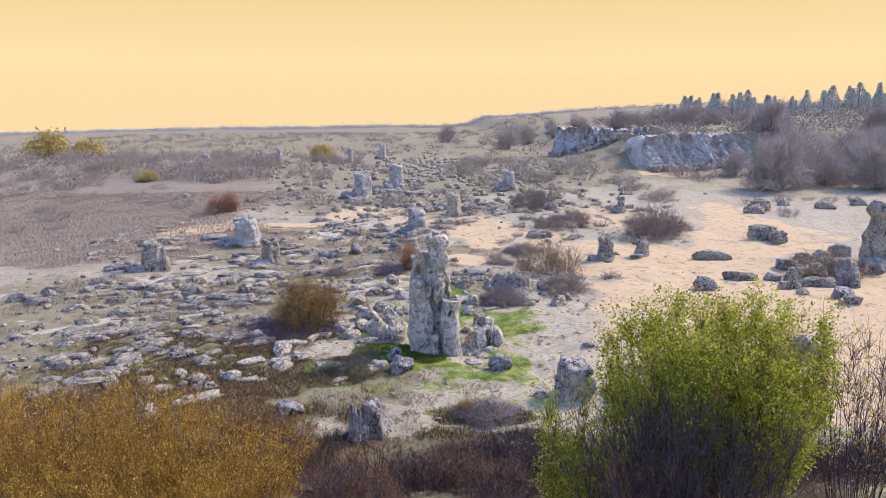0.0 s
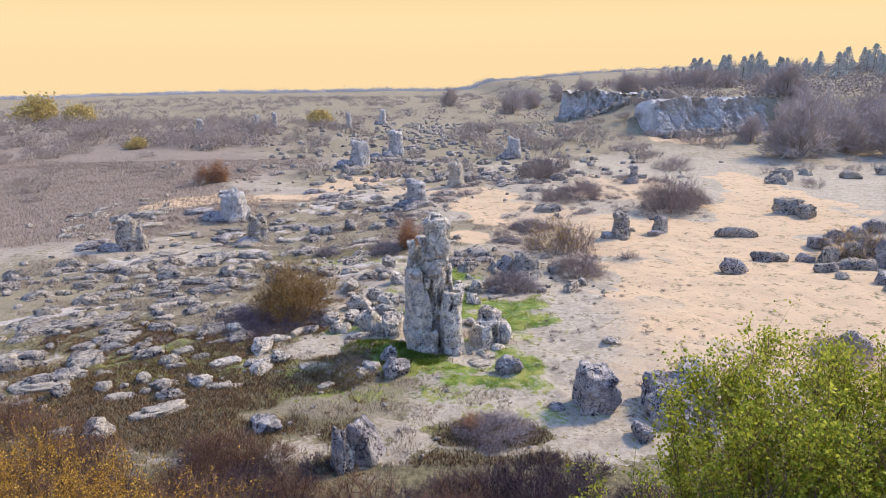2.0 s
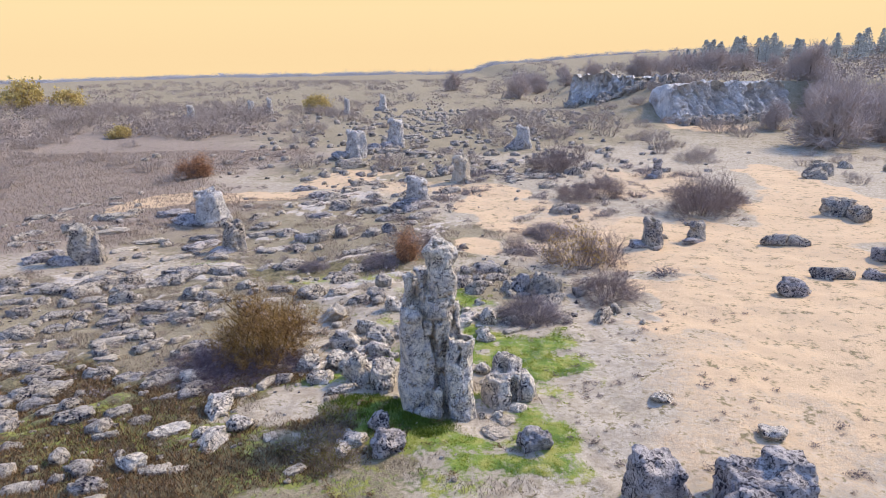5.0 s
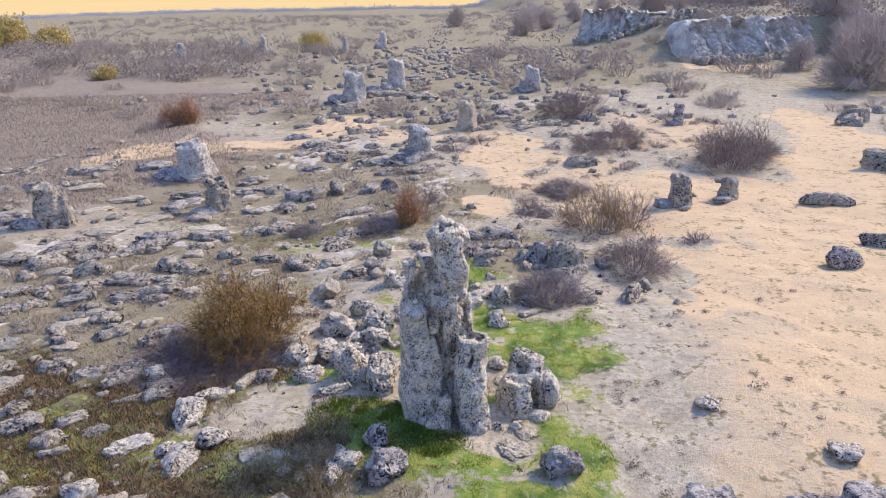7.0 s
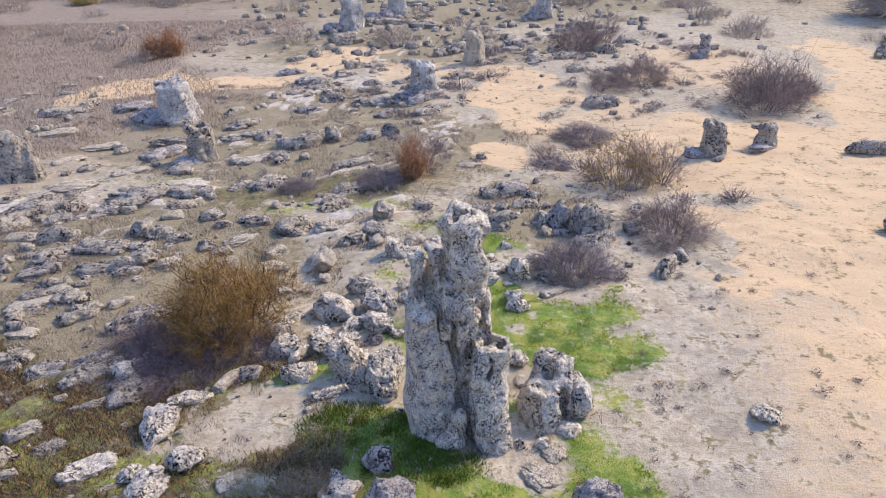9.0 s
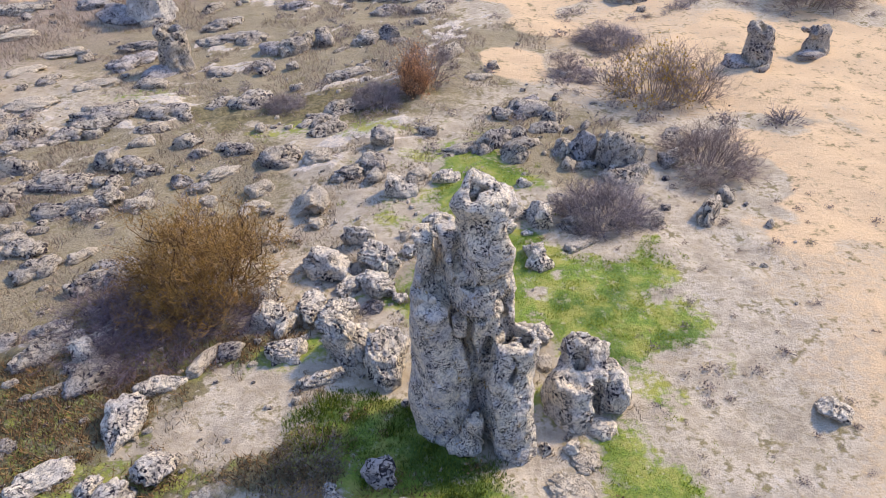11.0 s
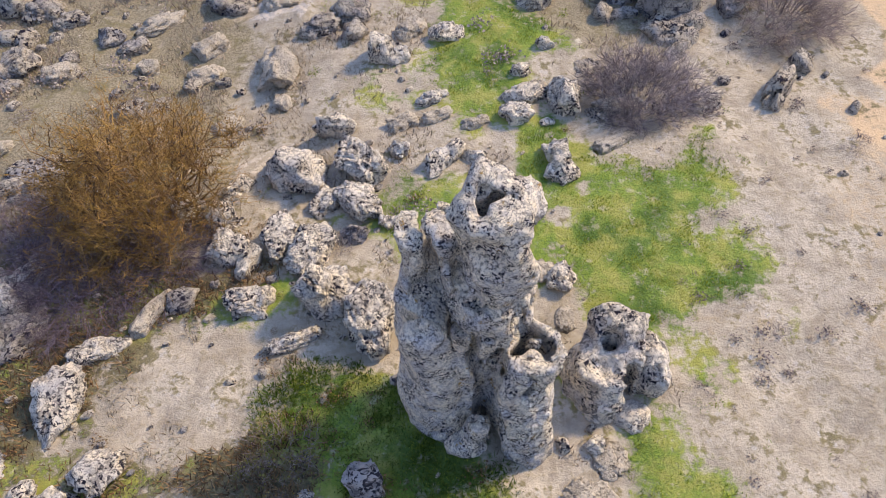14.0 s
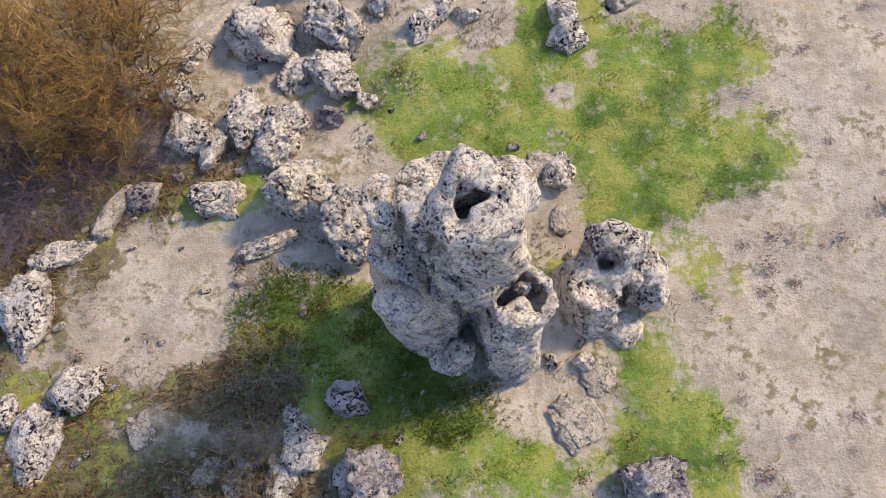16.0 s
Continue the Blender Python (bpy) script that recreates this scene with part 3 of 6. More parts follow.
# ---- the great broken pillar ----
def barrel(p, a, b, ra, rb, squash=1.0):
    """Distance to an upright column with flat ends, from a to b, radius ra to rb; squash narrows it along y."""
    t = np.clip((p[:, 2] - a[2]) / (b[2] - a[2]), 0, 1)
    c = np.stack([a[0] + (b[0] - a[0]) * t, a[1] + (b[1] - a[1]) * t], axis=-1)
    r = ra + (rb - ra) * t
    d = np.hypot(p[:, 0] - c[:, 0], (p[:, 1] - c[:, 1]) / squash) - r
    h = np.maximum(a[2] - p[:, 2], p[:, 2] - b[2])
    return np.minimum(np.maximum(d, h), 0) + np.hypot(np.maximum(d, 0), np.maximum(h, 0))


def ball(p, c, r):
    q = (p - np.array(c)) / np.array(r)
    return (np.linalg.norm(q, axis=1) - 1) * min(r)


def join(a, b, k):
    h = np.clip(0.5 + 0.5 * (b - a) / k, 0, 1)
    return b + (a - b) * h - k * h * (1 - h)


def carve(a, b, k):
    return -join(-a, b, k)


def groove(p, points, r, deep=1.0):
    """Distance to a crooked channel through the points, cut deep times as far in as it is wide."""
    flat = np.array((1.0, 1.0 / deep, 1.0))
    p, points = p * flat, np.array(points) * flat
    best = np.full(len(p), 1e9)
    for a, b in zip(points[:-1], points[1:]):
        t = np.clip(((p - a) @ (b - a)) / ((b - a) @ (b - a)), 0, 1)
        best = np.minimum(best, np.linalg.norm(p - a - t[:, None] * (b - a), axis=1))
    return best - 1.08 * r


def weather(p, d, seed, rough=1.0):
    """Uneven limestone skin: bulges, flutes and pits."""
    q = p * np.array([1, 1, 0.55])
    d = d + rough * (0.085 * vnoise(q * 2.3, seed) + 0.055 * vnoise(q * 5.1, seed + 1))
    pit = np.clip(vnoise(p * 8.5, seed + 2) - 0.15, 0, 1)
    return d + rough * (0.07 * pit + 0.035 * vnoise(p * 13.0, seed + 3) + 0.02 * vnoise(p * 24.0, seed + 4))


def pillar_sdf(p):
    """Old columns grown together: a thick left one, two thin slabs on its shoulder, a tall one and a hollow barrel."""
    p0 = p
    q = p * 1.6
    p = p + 0.07 * np.stack([vnoise(q, 101), vnoise(q + 31, 102), 0.6 * vnoise(q + 57, 103)], axis=-1)
    left = barrel(p, (-0.78, 25.12, -0.7), (-0.80, 25.32, 2.62), 0.60, 0.45)
    shoulder = barrel(p, (-1.00, 25.36, 2.0), (-1.03, 25.40, 3.50), 0.26, 0.20, 1.25)
    slab = barrel(p, (-0.70, 25.22, 2.1), (-0.70, 25.34, 3.62), 0.20, 0.18, 1.5)
    rear = barrel(p, (-0.55, 25.52, -0.5), (-0.62, 25.56, 3.25), 0.52, 0.40)
    bent = p + 0.11 * np.stack([vnoise(p * 2.6, 311), vnoise(p * 2.6 + 5, 312), vnoise(p * 2.6 + 11, 313)], axis=-1)
    tall = barrel(bent, (-0.40, 25.06, 0.2), (-0.22, 25.20, 4.70), 0.37, 0.33)
    # its head is broken off at a slant: low towards the open side, a blunt peak at the back
    tall = carve(tall, -(p[:, 2] - 4.28 - 0.30 * (p[:, 1] - 24.95)), 0.06)
    tall = carve(tall, -(p[:, 2] - 4.56 + 1.0 * np.abs(p[:, 0] + 0.22)), 0.08)
    d = join(join(left, rear, 0.04), join(shoulder, slab, 0.015), 0.03)
    d = join(d, tall, 0.015)
    d = join(d, ball(p, (0.06, 25.32, 4.0), (0.19, 0.26, 0.30)), 0.08)
    right = barrel(p, (0.21, 24.54, -0.7), (0.18, 25.02, 1.93), 0.41, 0.42)
    d = join(d, right, 0.015)
    d = join(d, barrel(p, (0.12, 25.38, -0.5), (0.08, 25.36, 2.80), 0.34, 0.20), 0.05)
    # deep joints between the old columns
    d = carve(d, groove(p, ((-0.59, 25.12, 4.0), (-0.58, 25.06, 3.5), (-0.60, 24.93, 3.1), (-0.70, 24.92, 2.75)), 0.045, 4.0), 0.015)
    d = carve(d, groove(p, ((-0.88, 25.24, 3.8), (-0.87, 25.18, 3.4), (-0.86, 25.20, 2.9)), 0.065, 4.0), 0.015)
    d = carve(d, groove(p, ((-0.86, 25.12, 2.85), (-0.74, 24.92, 2.62), (-0.62, 24.90, 2.46), (-0.42, 24.81, 2.42)), 0.055, 4.0), 0.015)
    d = carve(d, groove(p, ((-0.42, 24.81, 2.42), (-0.24, 24.78, 2.46), (-0.02, 24.82, 2.55)), 0.035, 3.5), 0.015)
    d = carve(d, groove(p, ((-0.66, 24.92, 2.52), (-0.63, 24.92, 2.25), (-0.46, 24.84, 2.02), (-0.36, 24.80, 1.62), (-0.28, 24.74, 1.2)), 0.055, 4.0), 0.015)
    d = carve(d, groove(p, ((-0.40, 24.80, 2.40), (-0.42, 24.83, 2.02)), 0.04, 3.0), 0.015)
    d = carve(d, groove(p, ((-0.10, 24.80, 2.0), (-0.17, 24.78, 1.5), (-0.20, 24.70, 0.9)), 0.075, 3.0), 0.02)
    d = carve(d, groove(p, ((-0.20, 24.72, 1.05), (-0.22, 24.64, 0.45), (-0.13, 24.55, -0.4)), 0.13, 2.4), 0.02)
    d = carve(d, groove(p, ((-0.98, 24.66, 0.06), (-0.72, 24.56, 0.34), (-0.56, 24.60, 0.45), (-0.42, 24.64, 0.72)), 0.045, 2.0), 0.03)
    # torn flank between the tall column and the barrel
    torn = np.clip(1 - np.linalg.norm((p0 - np.array((0.06, 25.0, 2.5))) / np.array((0.28, 0.5, 0.75)), axis=1), 0, 1)
    d = d + torn * (0.16 * vnoise(p0 * 5.5, 211) + 0.12 * vnoise(p0 * 11.0, 212))
    # pocket under the broken shoulder, hollow behind it
    d = carve(d, ball(p, (-0.93, 25.02, 2.90), (0.24, 0.26, 0.24)), 0.03)
    d = carve(d, ball(p, (-0.84, 25.52, 3.42), (0.16, 0.16, 0.3)), 0.04)
    # a level crack round the tall column
    ring = np.abs(p[:, 2] - 2.95 + 0.25 * p[:, 0] + 0.1 * np.sin(p[:, 0] * 9)) - 0.022
    d = carve(d, np.maximum(ring, np.maximum(p[:, 1] - 24.98, -0.55 - p[:, 0])), 0.02)
    # hollow heads of the two tubes, each with a notch in its rim
    ragged = p + 0.17 * np.stack([vnoise(p * 4.5, 301), vnoise(p * 4.5 + 9, 302), 0 * p[:, 0]], axis=-1)
    head = p + 0.07 * np.stack([vnoise(p * 5.5, 305), vnoise(p * 5.5 + 9, 306), 0 * p[:, 0]], axis=-1)
    d = carve(d, ball(head, (-0.28, 25.16, 4.15), (0.13, 0.08, 0.45)), 0.02)
    d = carve(d, ball(head, (-0.38, 25.04, 4.34), (0.08, 0.09, 0.12)), 0.02)
    d = carve(d, barrel(ragged, (0.18, 25.03, 0.7), (0.20, 25.07, 2.6), 0.10, 0.19), 0.02)
    d = join(d, ball(p, (0.27, 25.10, 1.72), (0.10, 0.10, 0.12)), 0.02)
    notch = np.maximum(np.abs(p[:, 0] - 0.20 - 0.03 * np.sin(p[:, 2] * 9)) - 0.016, np.maximum(1.40 - p[:, 2], p[:, 1] - 25.0))
    d = carve(d, notch, 0.02)
    calm = np.clip((p0[:, 0] + 0.42) * 5, 0, 1) + np.clip((p0[:, 2] - 2.4) * 4, 0, 1)
    return weather(p0, d, 41, 0.33 + 0.32 * np.clip(calm, 0, 1))


def build_pillar():
    root = new("stone_pillar")
    root.location = (-0.3, 25.1, float(gz(-0.3, 25.1)))
    tagged(root, "tall broken limestone pillar with hollow heads and pitted grey crust", "rock pillar")
    off = np.array(root.location)

    def piece(name, sdf, lo, hi, cell, label=""):
        v, f = surface_net(sdf, lo, hi, cell)
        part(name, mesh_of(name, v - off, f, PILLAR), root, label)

    piece("column", pillar_sdf, (-1.6, 23.9, -0.55), (0.85, 26.2, 5.0), 0.029)
    piece("wedged_block", lambda p: weather(p, ball(p, (-0.93, 24.76, 2.58), (0.25, 0.20, 0.21)), 3, 0.3), (-1.3, 24.4, 2.2), (-0.5, 25.2, 3.0), 0.03, "rounded block wedged in the crack")
    piece("small_wedge", lambda p: weather(p, barrel(p, (-0.53, 24.92, 2.10), (-0.55, 24.94, 2.38), 0.07, 0.10), 5, 0.4), (-0.8, 24.7, 1.95), (-0.3, 25.2, 2.6), 0.025, "small block wedged under the tall column")
    piece("pebble", lambda p: ball(p, (-0.92, 24.74, 2.86), (0.065, 0.06, 0.06)), (-1.05, 24.6, 2.72), (-0.8, 24.95, 3.0), 0.02, "white pebble caught in the pocket")
    piece("foot_block", lambda p: weather(p, join(ball(p, (-0.44, 24.50, 0.06), (0.27, 0.18, 0.20)), ball(p, (-0.34, 24.60, 0.35), (0.16, 0.16, 0.34)), 0.1), 9, 0.7), (-0.9, 24.1, -0.3), (0.1, 25.0, 0.9), 0.03, "fallen block leaning at the pillar's foot")


build_pillar()


def build_stump():
    """The hollow stump beside the pillar, with its split-off side."""
    root = new("hollow_stump")
    root.location = (1.5, 25.5, float(gz(1.5, 25.5)))
    tagged(root, "squat hollow limestone stump split in two, pale rim", "rock stump")
    off = np.array(root.location)

    def body(p):
        d = barrel(p, (1.30, 25.32, -0.6), (1.40, 25.50, 0.66), 0.54, 0.46)
        d = join(d, ball(p, (1.48, 25.88, 0.72), (0.34, 0.20, 0.30)), 0.12)
        d = carve(d, ball(p, (1.46, 25.66, 0.80), (0.22, 0.15, 0.42)), 0.04)
        d = carve(d, ball(p, (1.34, 25.36, 0.74), (0.24, 0.16, 0.16)), 0.05)
        d = carve(d, ball(p, (1.66, 25.25, 0.35), (0.10, 0.3, 0.5)), 0.05)
        return weather(p, d, 77, 0.9)

    def side(p):
        return weather(p, join(ball(p, (2.02, 25.46, 0.22), (0.27, 0.38, 0.50)), ball(p, (1.95, 25.75, 0.3), (0.25, 0.2, 0.4)), 0.1), 83, 0.8)

    def slab(p):
        return weather(p, ball(p, (1.72, 25.0, -0.08), (0.34, 0.22, 0.16)), 87, 0.6)

    for name, f, lo, hi in (("stump", body, (0.5, 24.5, -0.5), (2.2, 26.4, 1.4)), ("split_side", side, (1.5, 24.8, -0.5), (2.6, 26.2, 1.1)), ("foot_slab", slab, (1.1, 24.5, -0.5), (2.3, 25.4, 0.3))):
        v, q = surface_net(f, lo, hi, 0.035)
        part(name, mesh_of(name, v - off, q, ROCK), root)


build_stump()

# ---- boulders, ledges and stub columns ----
count = [0]


def rock_verts(level, seed, w, d, h, block=0.8, rough=1.0):
    """A weathered boulder w x d x h resting on z = 0, a little sunk: a broken block, then bulges, pits and grain."""
    v, f = ICO[level]
    rng = np.random.default_rng(seed)
    s = seed * 7.31
    p = np.sign(v) * np.abs(v) ** block
    for _ in range(9):
        q = rng.normal(size=3)
        q /= np.linalg.norm(q)
        p = p - q * np.clip(p @ q - rng.uniform(0.55, 0.9), 0, None)[:, None] * 0.85
    k = 0.24 * vnoise(v * 1.4 + s, seed) + 0.14 * vnoise(v * 3.1 + s, seed + 1) + 0.07 * vnoise(v * 6.3 + s, seed + 2)
    k = k - 0.15 * np.clip(vnoise(v * 7.0 + s, seed + 3) - 0.18, 0, 1) - 0.09 * np.clip(np.abs(vnoise(v * 3.6 + s, seed + 4)) * -7 + 1, 0, 1)
    if level > 3:
        k = k + 0.04 * vnoise(v * 13.0 + s, seed + 5) - 0.10 * np.clip(vnoise(v * 15.0 + s, seed + 6) - 0.2, 0, 1)
    p = p * (1.08 + rough * k)[:, None]
    p[:, 2] = np.where(p[:, 2] < -0.45, -0.45 + (p[:, 2] + 0.45) * 0.3, p[:, 2])
    p = p * np.array([w / 2, d / 2, h / 1.28])
    p[:, 2] += h * 0.26
    return p, f


def clint_verts(level, seed, d, h):
    """A metre of limestone pavement: a long low hump, split across by cracks and fluted along its back."""
    v, f = ICO[level]
    rng = np.random.default_rng(seed)
    p = np.sign(v) * np.abs(v) ** 0.72
    k = 0.22 * vnoise(v * 1.6 + seed, seed) + 0.15 * vnoise(v * 3.4 + seed, seed + 1) + 0.10 * vnoise(v * 7.0 + seed, seed + 2)
    u = p[:, 0] + 0.22 * vnoise(v * 2.0 + seed, seed + 3) + 0.35 * p[:, 1]
    for c in rng.uniform(-0.7, 0.7, 3):
        k = k - 0.26 * np.clip(1 - np.abs(u - c) / 0.10, 0, 1)
    w = p[:, 1] + 0.2 * vnoise(v * 2.3 + seed, seed + 5)
    k = k - 0.16 * np.clip(1 - np.abs(w - rng.uniform(-0.3, 0.3)) / 0.12, 0, 1)
    p = p * (1.05 + k)[:, None] * np.array([0.5, d / 2, h / 1.2])
    p[:, 2] = np.where(p[:, 2] < -0.2 * h, -0.2 * h, p[:, 2]) + 0.1 * h
    return p, f


LABELS = {"": "pitted pale grey limestone boulder lying on dusty turf", "dark": "dark weathered limestone boulder with black lichen crust",
          "pale": "low pale limestone slab flush with the soil"}


def stone(x, y, w, d, h, turn=0, tone="", lean=0):
    """One boulder at (x, y)."""
    count[0] += 1
    near = math.hypot(x, y - 25)
    level = 5 if near < 5 and max(w, d) > 0.7 else 4 if near < 13 or max(w, d) > 1.4 else 3
    block = random.uniform(0.62, 0.9)
    if x > 8 and 28 < y < 70 and tone != "pale":
        w, d, block = 0.85 * w, 0.85 * d, 0.62
        h = max(h, 0.48 * w)
    if h < 0.36 * w:
        v, f = clint_verts(level, count[0], d / w, max(h, (0.11 if tone == "pale" else 0.17) * w) / w)
        v, turn = v * w * 0.86, turn + 22
    else:
        v, f = rock_verts(level, count[0], w, d, h, block, 1.08)
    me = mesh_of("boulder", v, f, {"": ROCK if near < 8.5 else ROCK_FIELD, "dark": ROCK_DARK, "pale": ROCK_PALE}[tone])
    ob = new("boulder", me)
    ob.matrix_world = pose(x, y, float(gz(x, y)) - 0.04 * h, lean, 0, turn)
    return tagged(ob, LABELS[tone], "boulder", "scattered limestone boulders")


def stub(x, y, w, d, h, seed, turn=0, lean=0, hollow=True, material=None, foot=True):
    """A standing column stub with fluted sides and a worn, often hollow, head."""
    def f(p):
        k = barrel(p, (0, 0, -0.4), (0.06 * w, 0, h * 0.96 - 0.16 * w), w * 0.42, w * 0.20, d / w) - 0.16 * w
        k = join(k, ball(p, (-0.2 * w, 0.1, h * 0.9), (w * 0.22, d * 0.3, h * 0.14)), 0.1)
        if hollow:
            k = carve(k, barrel(p, (0.05 * w, 0, h * 0.72), (0.05 * w, -0.05, h * 1.4), w * 0.14, w * 0.22), 0.06)
        q = p * np.array([1, 1, 0.3])
        k = k + 0.08 * w * vnoise(q * (4.0 / w), seed) + 0.035 * w * vnoise(p * (5.0 / w), seed + 1) + 0.025 * w * vnoise(p * (11.0 / w), seed + 4)
        return k + 0.07 * np.clip(vnoise(p * 6.0, seed + 2) - 0.1, 0, 1) + 0.035 * vnoise(p * 9.0, seed + 5) + 0.025 * vnoise(p * 17.0, seed + 6)

    v, q = surface_net(f, (-w * 0.75, -d * 0.75, -0.4), (w * 0.75, d * 0.75, h * 1.25), 0.038 if y < 25 else max(0.05, w / 26))
    root = new("column_stub")
    root.matrix_world = pose(x, y, float(gz(x, y)), lean, 0, turn)
    part("column", mesh_of("column", v, q, material or (ROCK_FIELD if y < 43 else HAZED_COLUMN)), root)
    if foot:
        rv, rf = rock_verts(3, seed + 200, w * 1.1, d * 0.7, h * 0.26)
        b = part("foot_rubble", mesh_of("foot_rubble", rv, rf, ROCK_DARK), root, "dark rubble at the column's foot")
        b.location = (-w * 0.55, -d * 0.25, -0.03)
    return tagged(root, "standing limestone column stub, grey and pitted, rubble at its foot", "rock column", "standing stone columns")


stub(-16.3, 38.7, 1.55, 1.4, 1.7, 31, 10, hollow=False)
stub(-13.2, 46.6, 2.1, 1.9, 1.75, 12, -20, hollow=False)
stub(-10.3, 41.0, 1.25, 1.2, 1.55, 13, 40, 4)
stub(-1.9, 50.2, 1.5, 1.5, 1.75, 14, 15)
stub(-7.9, 68.4, 1.9, 1.7, 2.3, 15, 0)
stub(-4.9, 74.6, 1.6, 1.6, 2.6, 16, 30, hollow=False)
stub(0.9, 57.5, 1.35, 1.3, 1.85, 17, 60, material=ROCK_PALE, foot=False)
stub(6.9, 73.8, 1.6, 1.5, 2.1, 18, -15)
stub(15.0, 58.8, 0.75, 0.75, 1.4, 19, 20, material=ROCK_DARK)
stub(9.6, 40.8, 1.10, 1.05, 1.35, 20, -10)
stub(12.1, 41.8, 1.05, 0.95, 0.85, 21, 35, hollow=False)
stub(-14.2, 109.5, 0.9, 0.9, 2.23, 23, 0, hollow=False)
stub(-9.9, 118.0, 1.2, 1.1, 2.45, 24, 0, hollow=False)
stub(-37.2, 111.5, 1.3, 1.1, 1.87, 25, 0, hollow=False)
stub(-28.5, 112.0, 1.0, 1.0, 2.16, 26, 0, hollow=False)
stub(-26.3, 114.0, 0.9, 0.9, 2.30, 27, 0, hollow=False)
stub(24.6, 38.6, 2.2, 2.0, 3.6, 28, 25, hollow=False)

stone(-4.97, 28.47, 0.58, 0.71, 0.46, 0)
stone(-4.37, 28.25, 0.62, 0.56, 0.45, 0)
stone(-4.10, 27.67, 0.61, 0.66, 0.49, -25)
stone(-3.90, 27.41, 0.33, 0.59, 0.26, -25)
stone(-3.39, 27.97, 0.52, 0.89, 0.31, -20)
stone(-2.91, 27.68, 0.65, 0.88, 0.46, -25)
stone(-3.35, 29.16, 1.02, 0.86, 0.47, 0)
stone(-2.25, 29.44, 0.83, 0.68, 0.48, -20)
stone(-2.76, 28.66, 0.39, 0.66, 0.23, -15)
stone(-2.17, 28.54, 0.77, 0.62, 0.37, -20)
stone(-2.22, 27.96, 0.47, 0.32, 0.25, 0, "dark")
stone(-1.71, 28.22, 0.29, 0.29, 0.17, 0)
stone(-2.54, 26.79, 0.90, 0.91, 0.81, -20)
stone(-1.79, 26.29, 0.75, 0.88, 0.72, -20)
stone(-2.96, 26.06, 0.90, 0.30, 0.21, 0)
stone(-3.74, 26.73, 0.73, 0.55, 0.33, 0)
stone(-5.11, 26.54, 0.35, 0.78, 0.17, -25, "pale")
stone(-6.04, 25.09, 0.74, 1.23, 0.41, -15)
stone(-5.79, 25.88, 0.90, 0.39, 0.23, 0)
stone(-5.23, 24.12, 0.60, 0.76, 0.30, -30)
stone(-6.12, 23.86, 0.38, 0.46, 0.19, 0)
stone(-5.70, 23.38, 0.52, 1.01, 0.26, -15)
stone(-1.74, 24.05, 0.54, 0.56, 0.44, 0, "dark")
stone(-1.48, 23.11, 0.77, 0.66, 0.59, 0, "dark")
stone(-2.25, 23.46, 0.58, 0.62, 0.26, 0)
stone(-2.51, 23.06, 0.45, 0.57, 0.20, -10)
stone(-2.50, 23.82, 0.25, 0.27, 0.13, 0)
stone(-3.48, 23.14, 0.45, 0.29, 0.09, 30, "pale")
stone(-3.14, 22.95, 0.25, 0.31, 0.10, 0)
stone(-3.03, 23.22, 0.17, 0.19, 0.08, 0)
stone(0.95, 27.11, 0.46, 0.52, 0.27, 0)
stone(0.68, 27.23, 0.42, 0.40, 0.12, 0, "pale")
stone(1.37, 24.38, 0.46, 0.53, 0.06, -20, "pale")
stone(1.10, 23.81, 0.64, 0.75, 0.08, 10, "pale")
stone(1.18, 24.55, 0.27, 0.24, 0.17, 0)
stone(0.78, 24.53, 0.17, 0.19, 0.12, 0)
stone(2.00, 23.16, 0.76, 0.62, 0.49, 0, "dark")
stone(1.14, 29.48, 0.49, 0.80, 0.29, 0)
stone(-1.61, 29.74, 0.40, 0.38, 0.23, 0)
stone(-0.97, 29.39, 0.37, 0.52, 0.22, -40)
stone(-0.68, 29.60, 0.35, 0.51, 0.21, -25)
stone(-0.30, 29.57, 0.35, 0.25, 0.15, 0)
stone(-4.29, 29.00, 0.59, 0.42, 0.17, 30)
stone(-5.24, 29.23, 0.49, 0.36, 0.18, 0)
stone(-4.36, 23.61, 0.38, 0.54, 0.06, 0, "pale")
stone(0.97, 26.42, 0.33, 0.48, 0.07, -20, "pale")
stone(-2.69, 30.31, 0.80, 0.49, 0.39, 0)
stone(-1.60, 30.41, 0.62, 0.37, 0.19, 10, "pale")
stone(-0.95, 30.57, 0.62, 0.32, 0.16, 0, "pale")
stone(-0.27, 30.38, 0.56, 0.30, 0.15, 0, "pale")
stone(-1.08, 31.03, 0.64, 0.32, 0.23, 0)
stone(-2.02, 32.21, 1.01, 0.63, 0.50, 0)
stone(-1.54, 33.02, 0.73, 0.48, 0.24, 20, "pale")
stone(-0.83, 32.81, 0.58, 0.46, 0.28, 0)
stone(-4.04, 31.90, 0.82, 1.13, 0.41, -10, "pale")
stone(-3.89, 31.17, 0.41, 0.47, 0.16, 0, "pale")
stone(-5.34, 34.21, 1.25, 0.85, 0.43, 15)
stone(-6.54, 34.69, 0.88, 0.56, 0.28, 0)
stone(-4.27, 34.14, 0.93, 0.75, 0.30, 0, "pale")
stone(-3.34, 33.13, 0.85, 0.57, 0.29, 0)
stone(-2.81, 33.52, 0.72, 0.88, 0.36, -15)
stone(-2.62, 34.77, 0.63, 0.58, 0.52, 0)
stone(0.65, 31.07, 0.96, 0.52, 0.31, 0)
stone(1.33, 30.91, 0.78, 0.74, 0.44, -20)
stone(0.58, 31.66, 0.42, 0.29, 0.20, 0)
stone(0.51, 30.53, 0.62, 0.37, 0.26, 0)
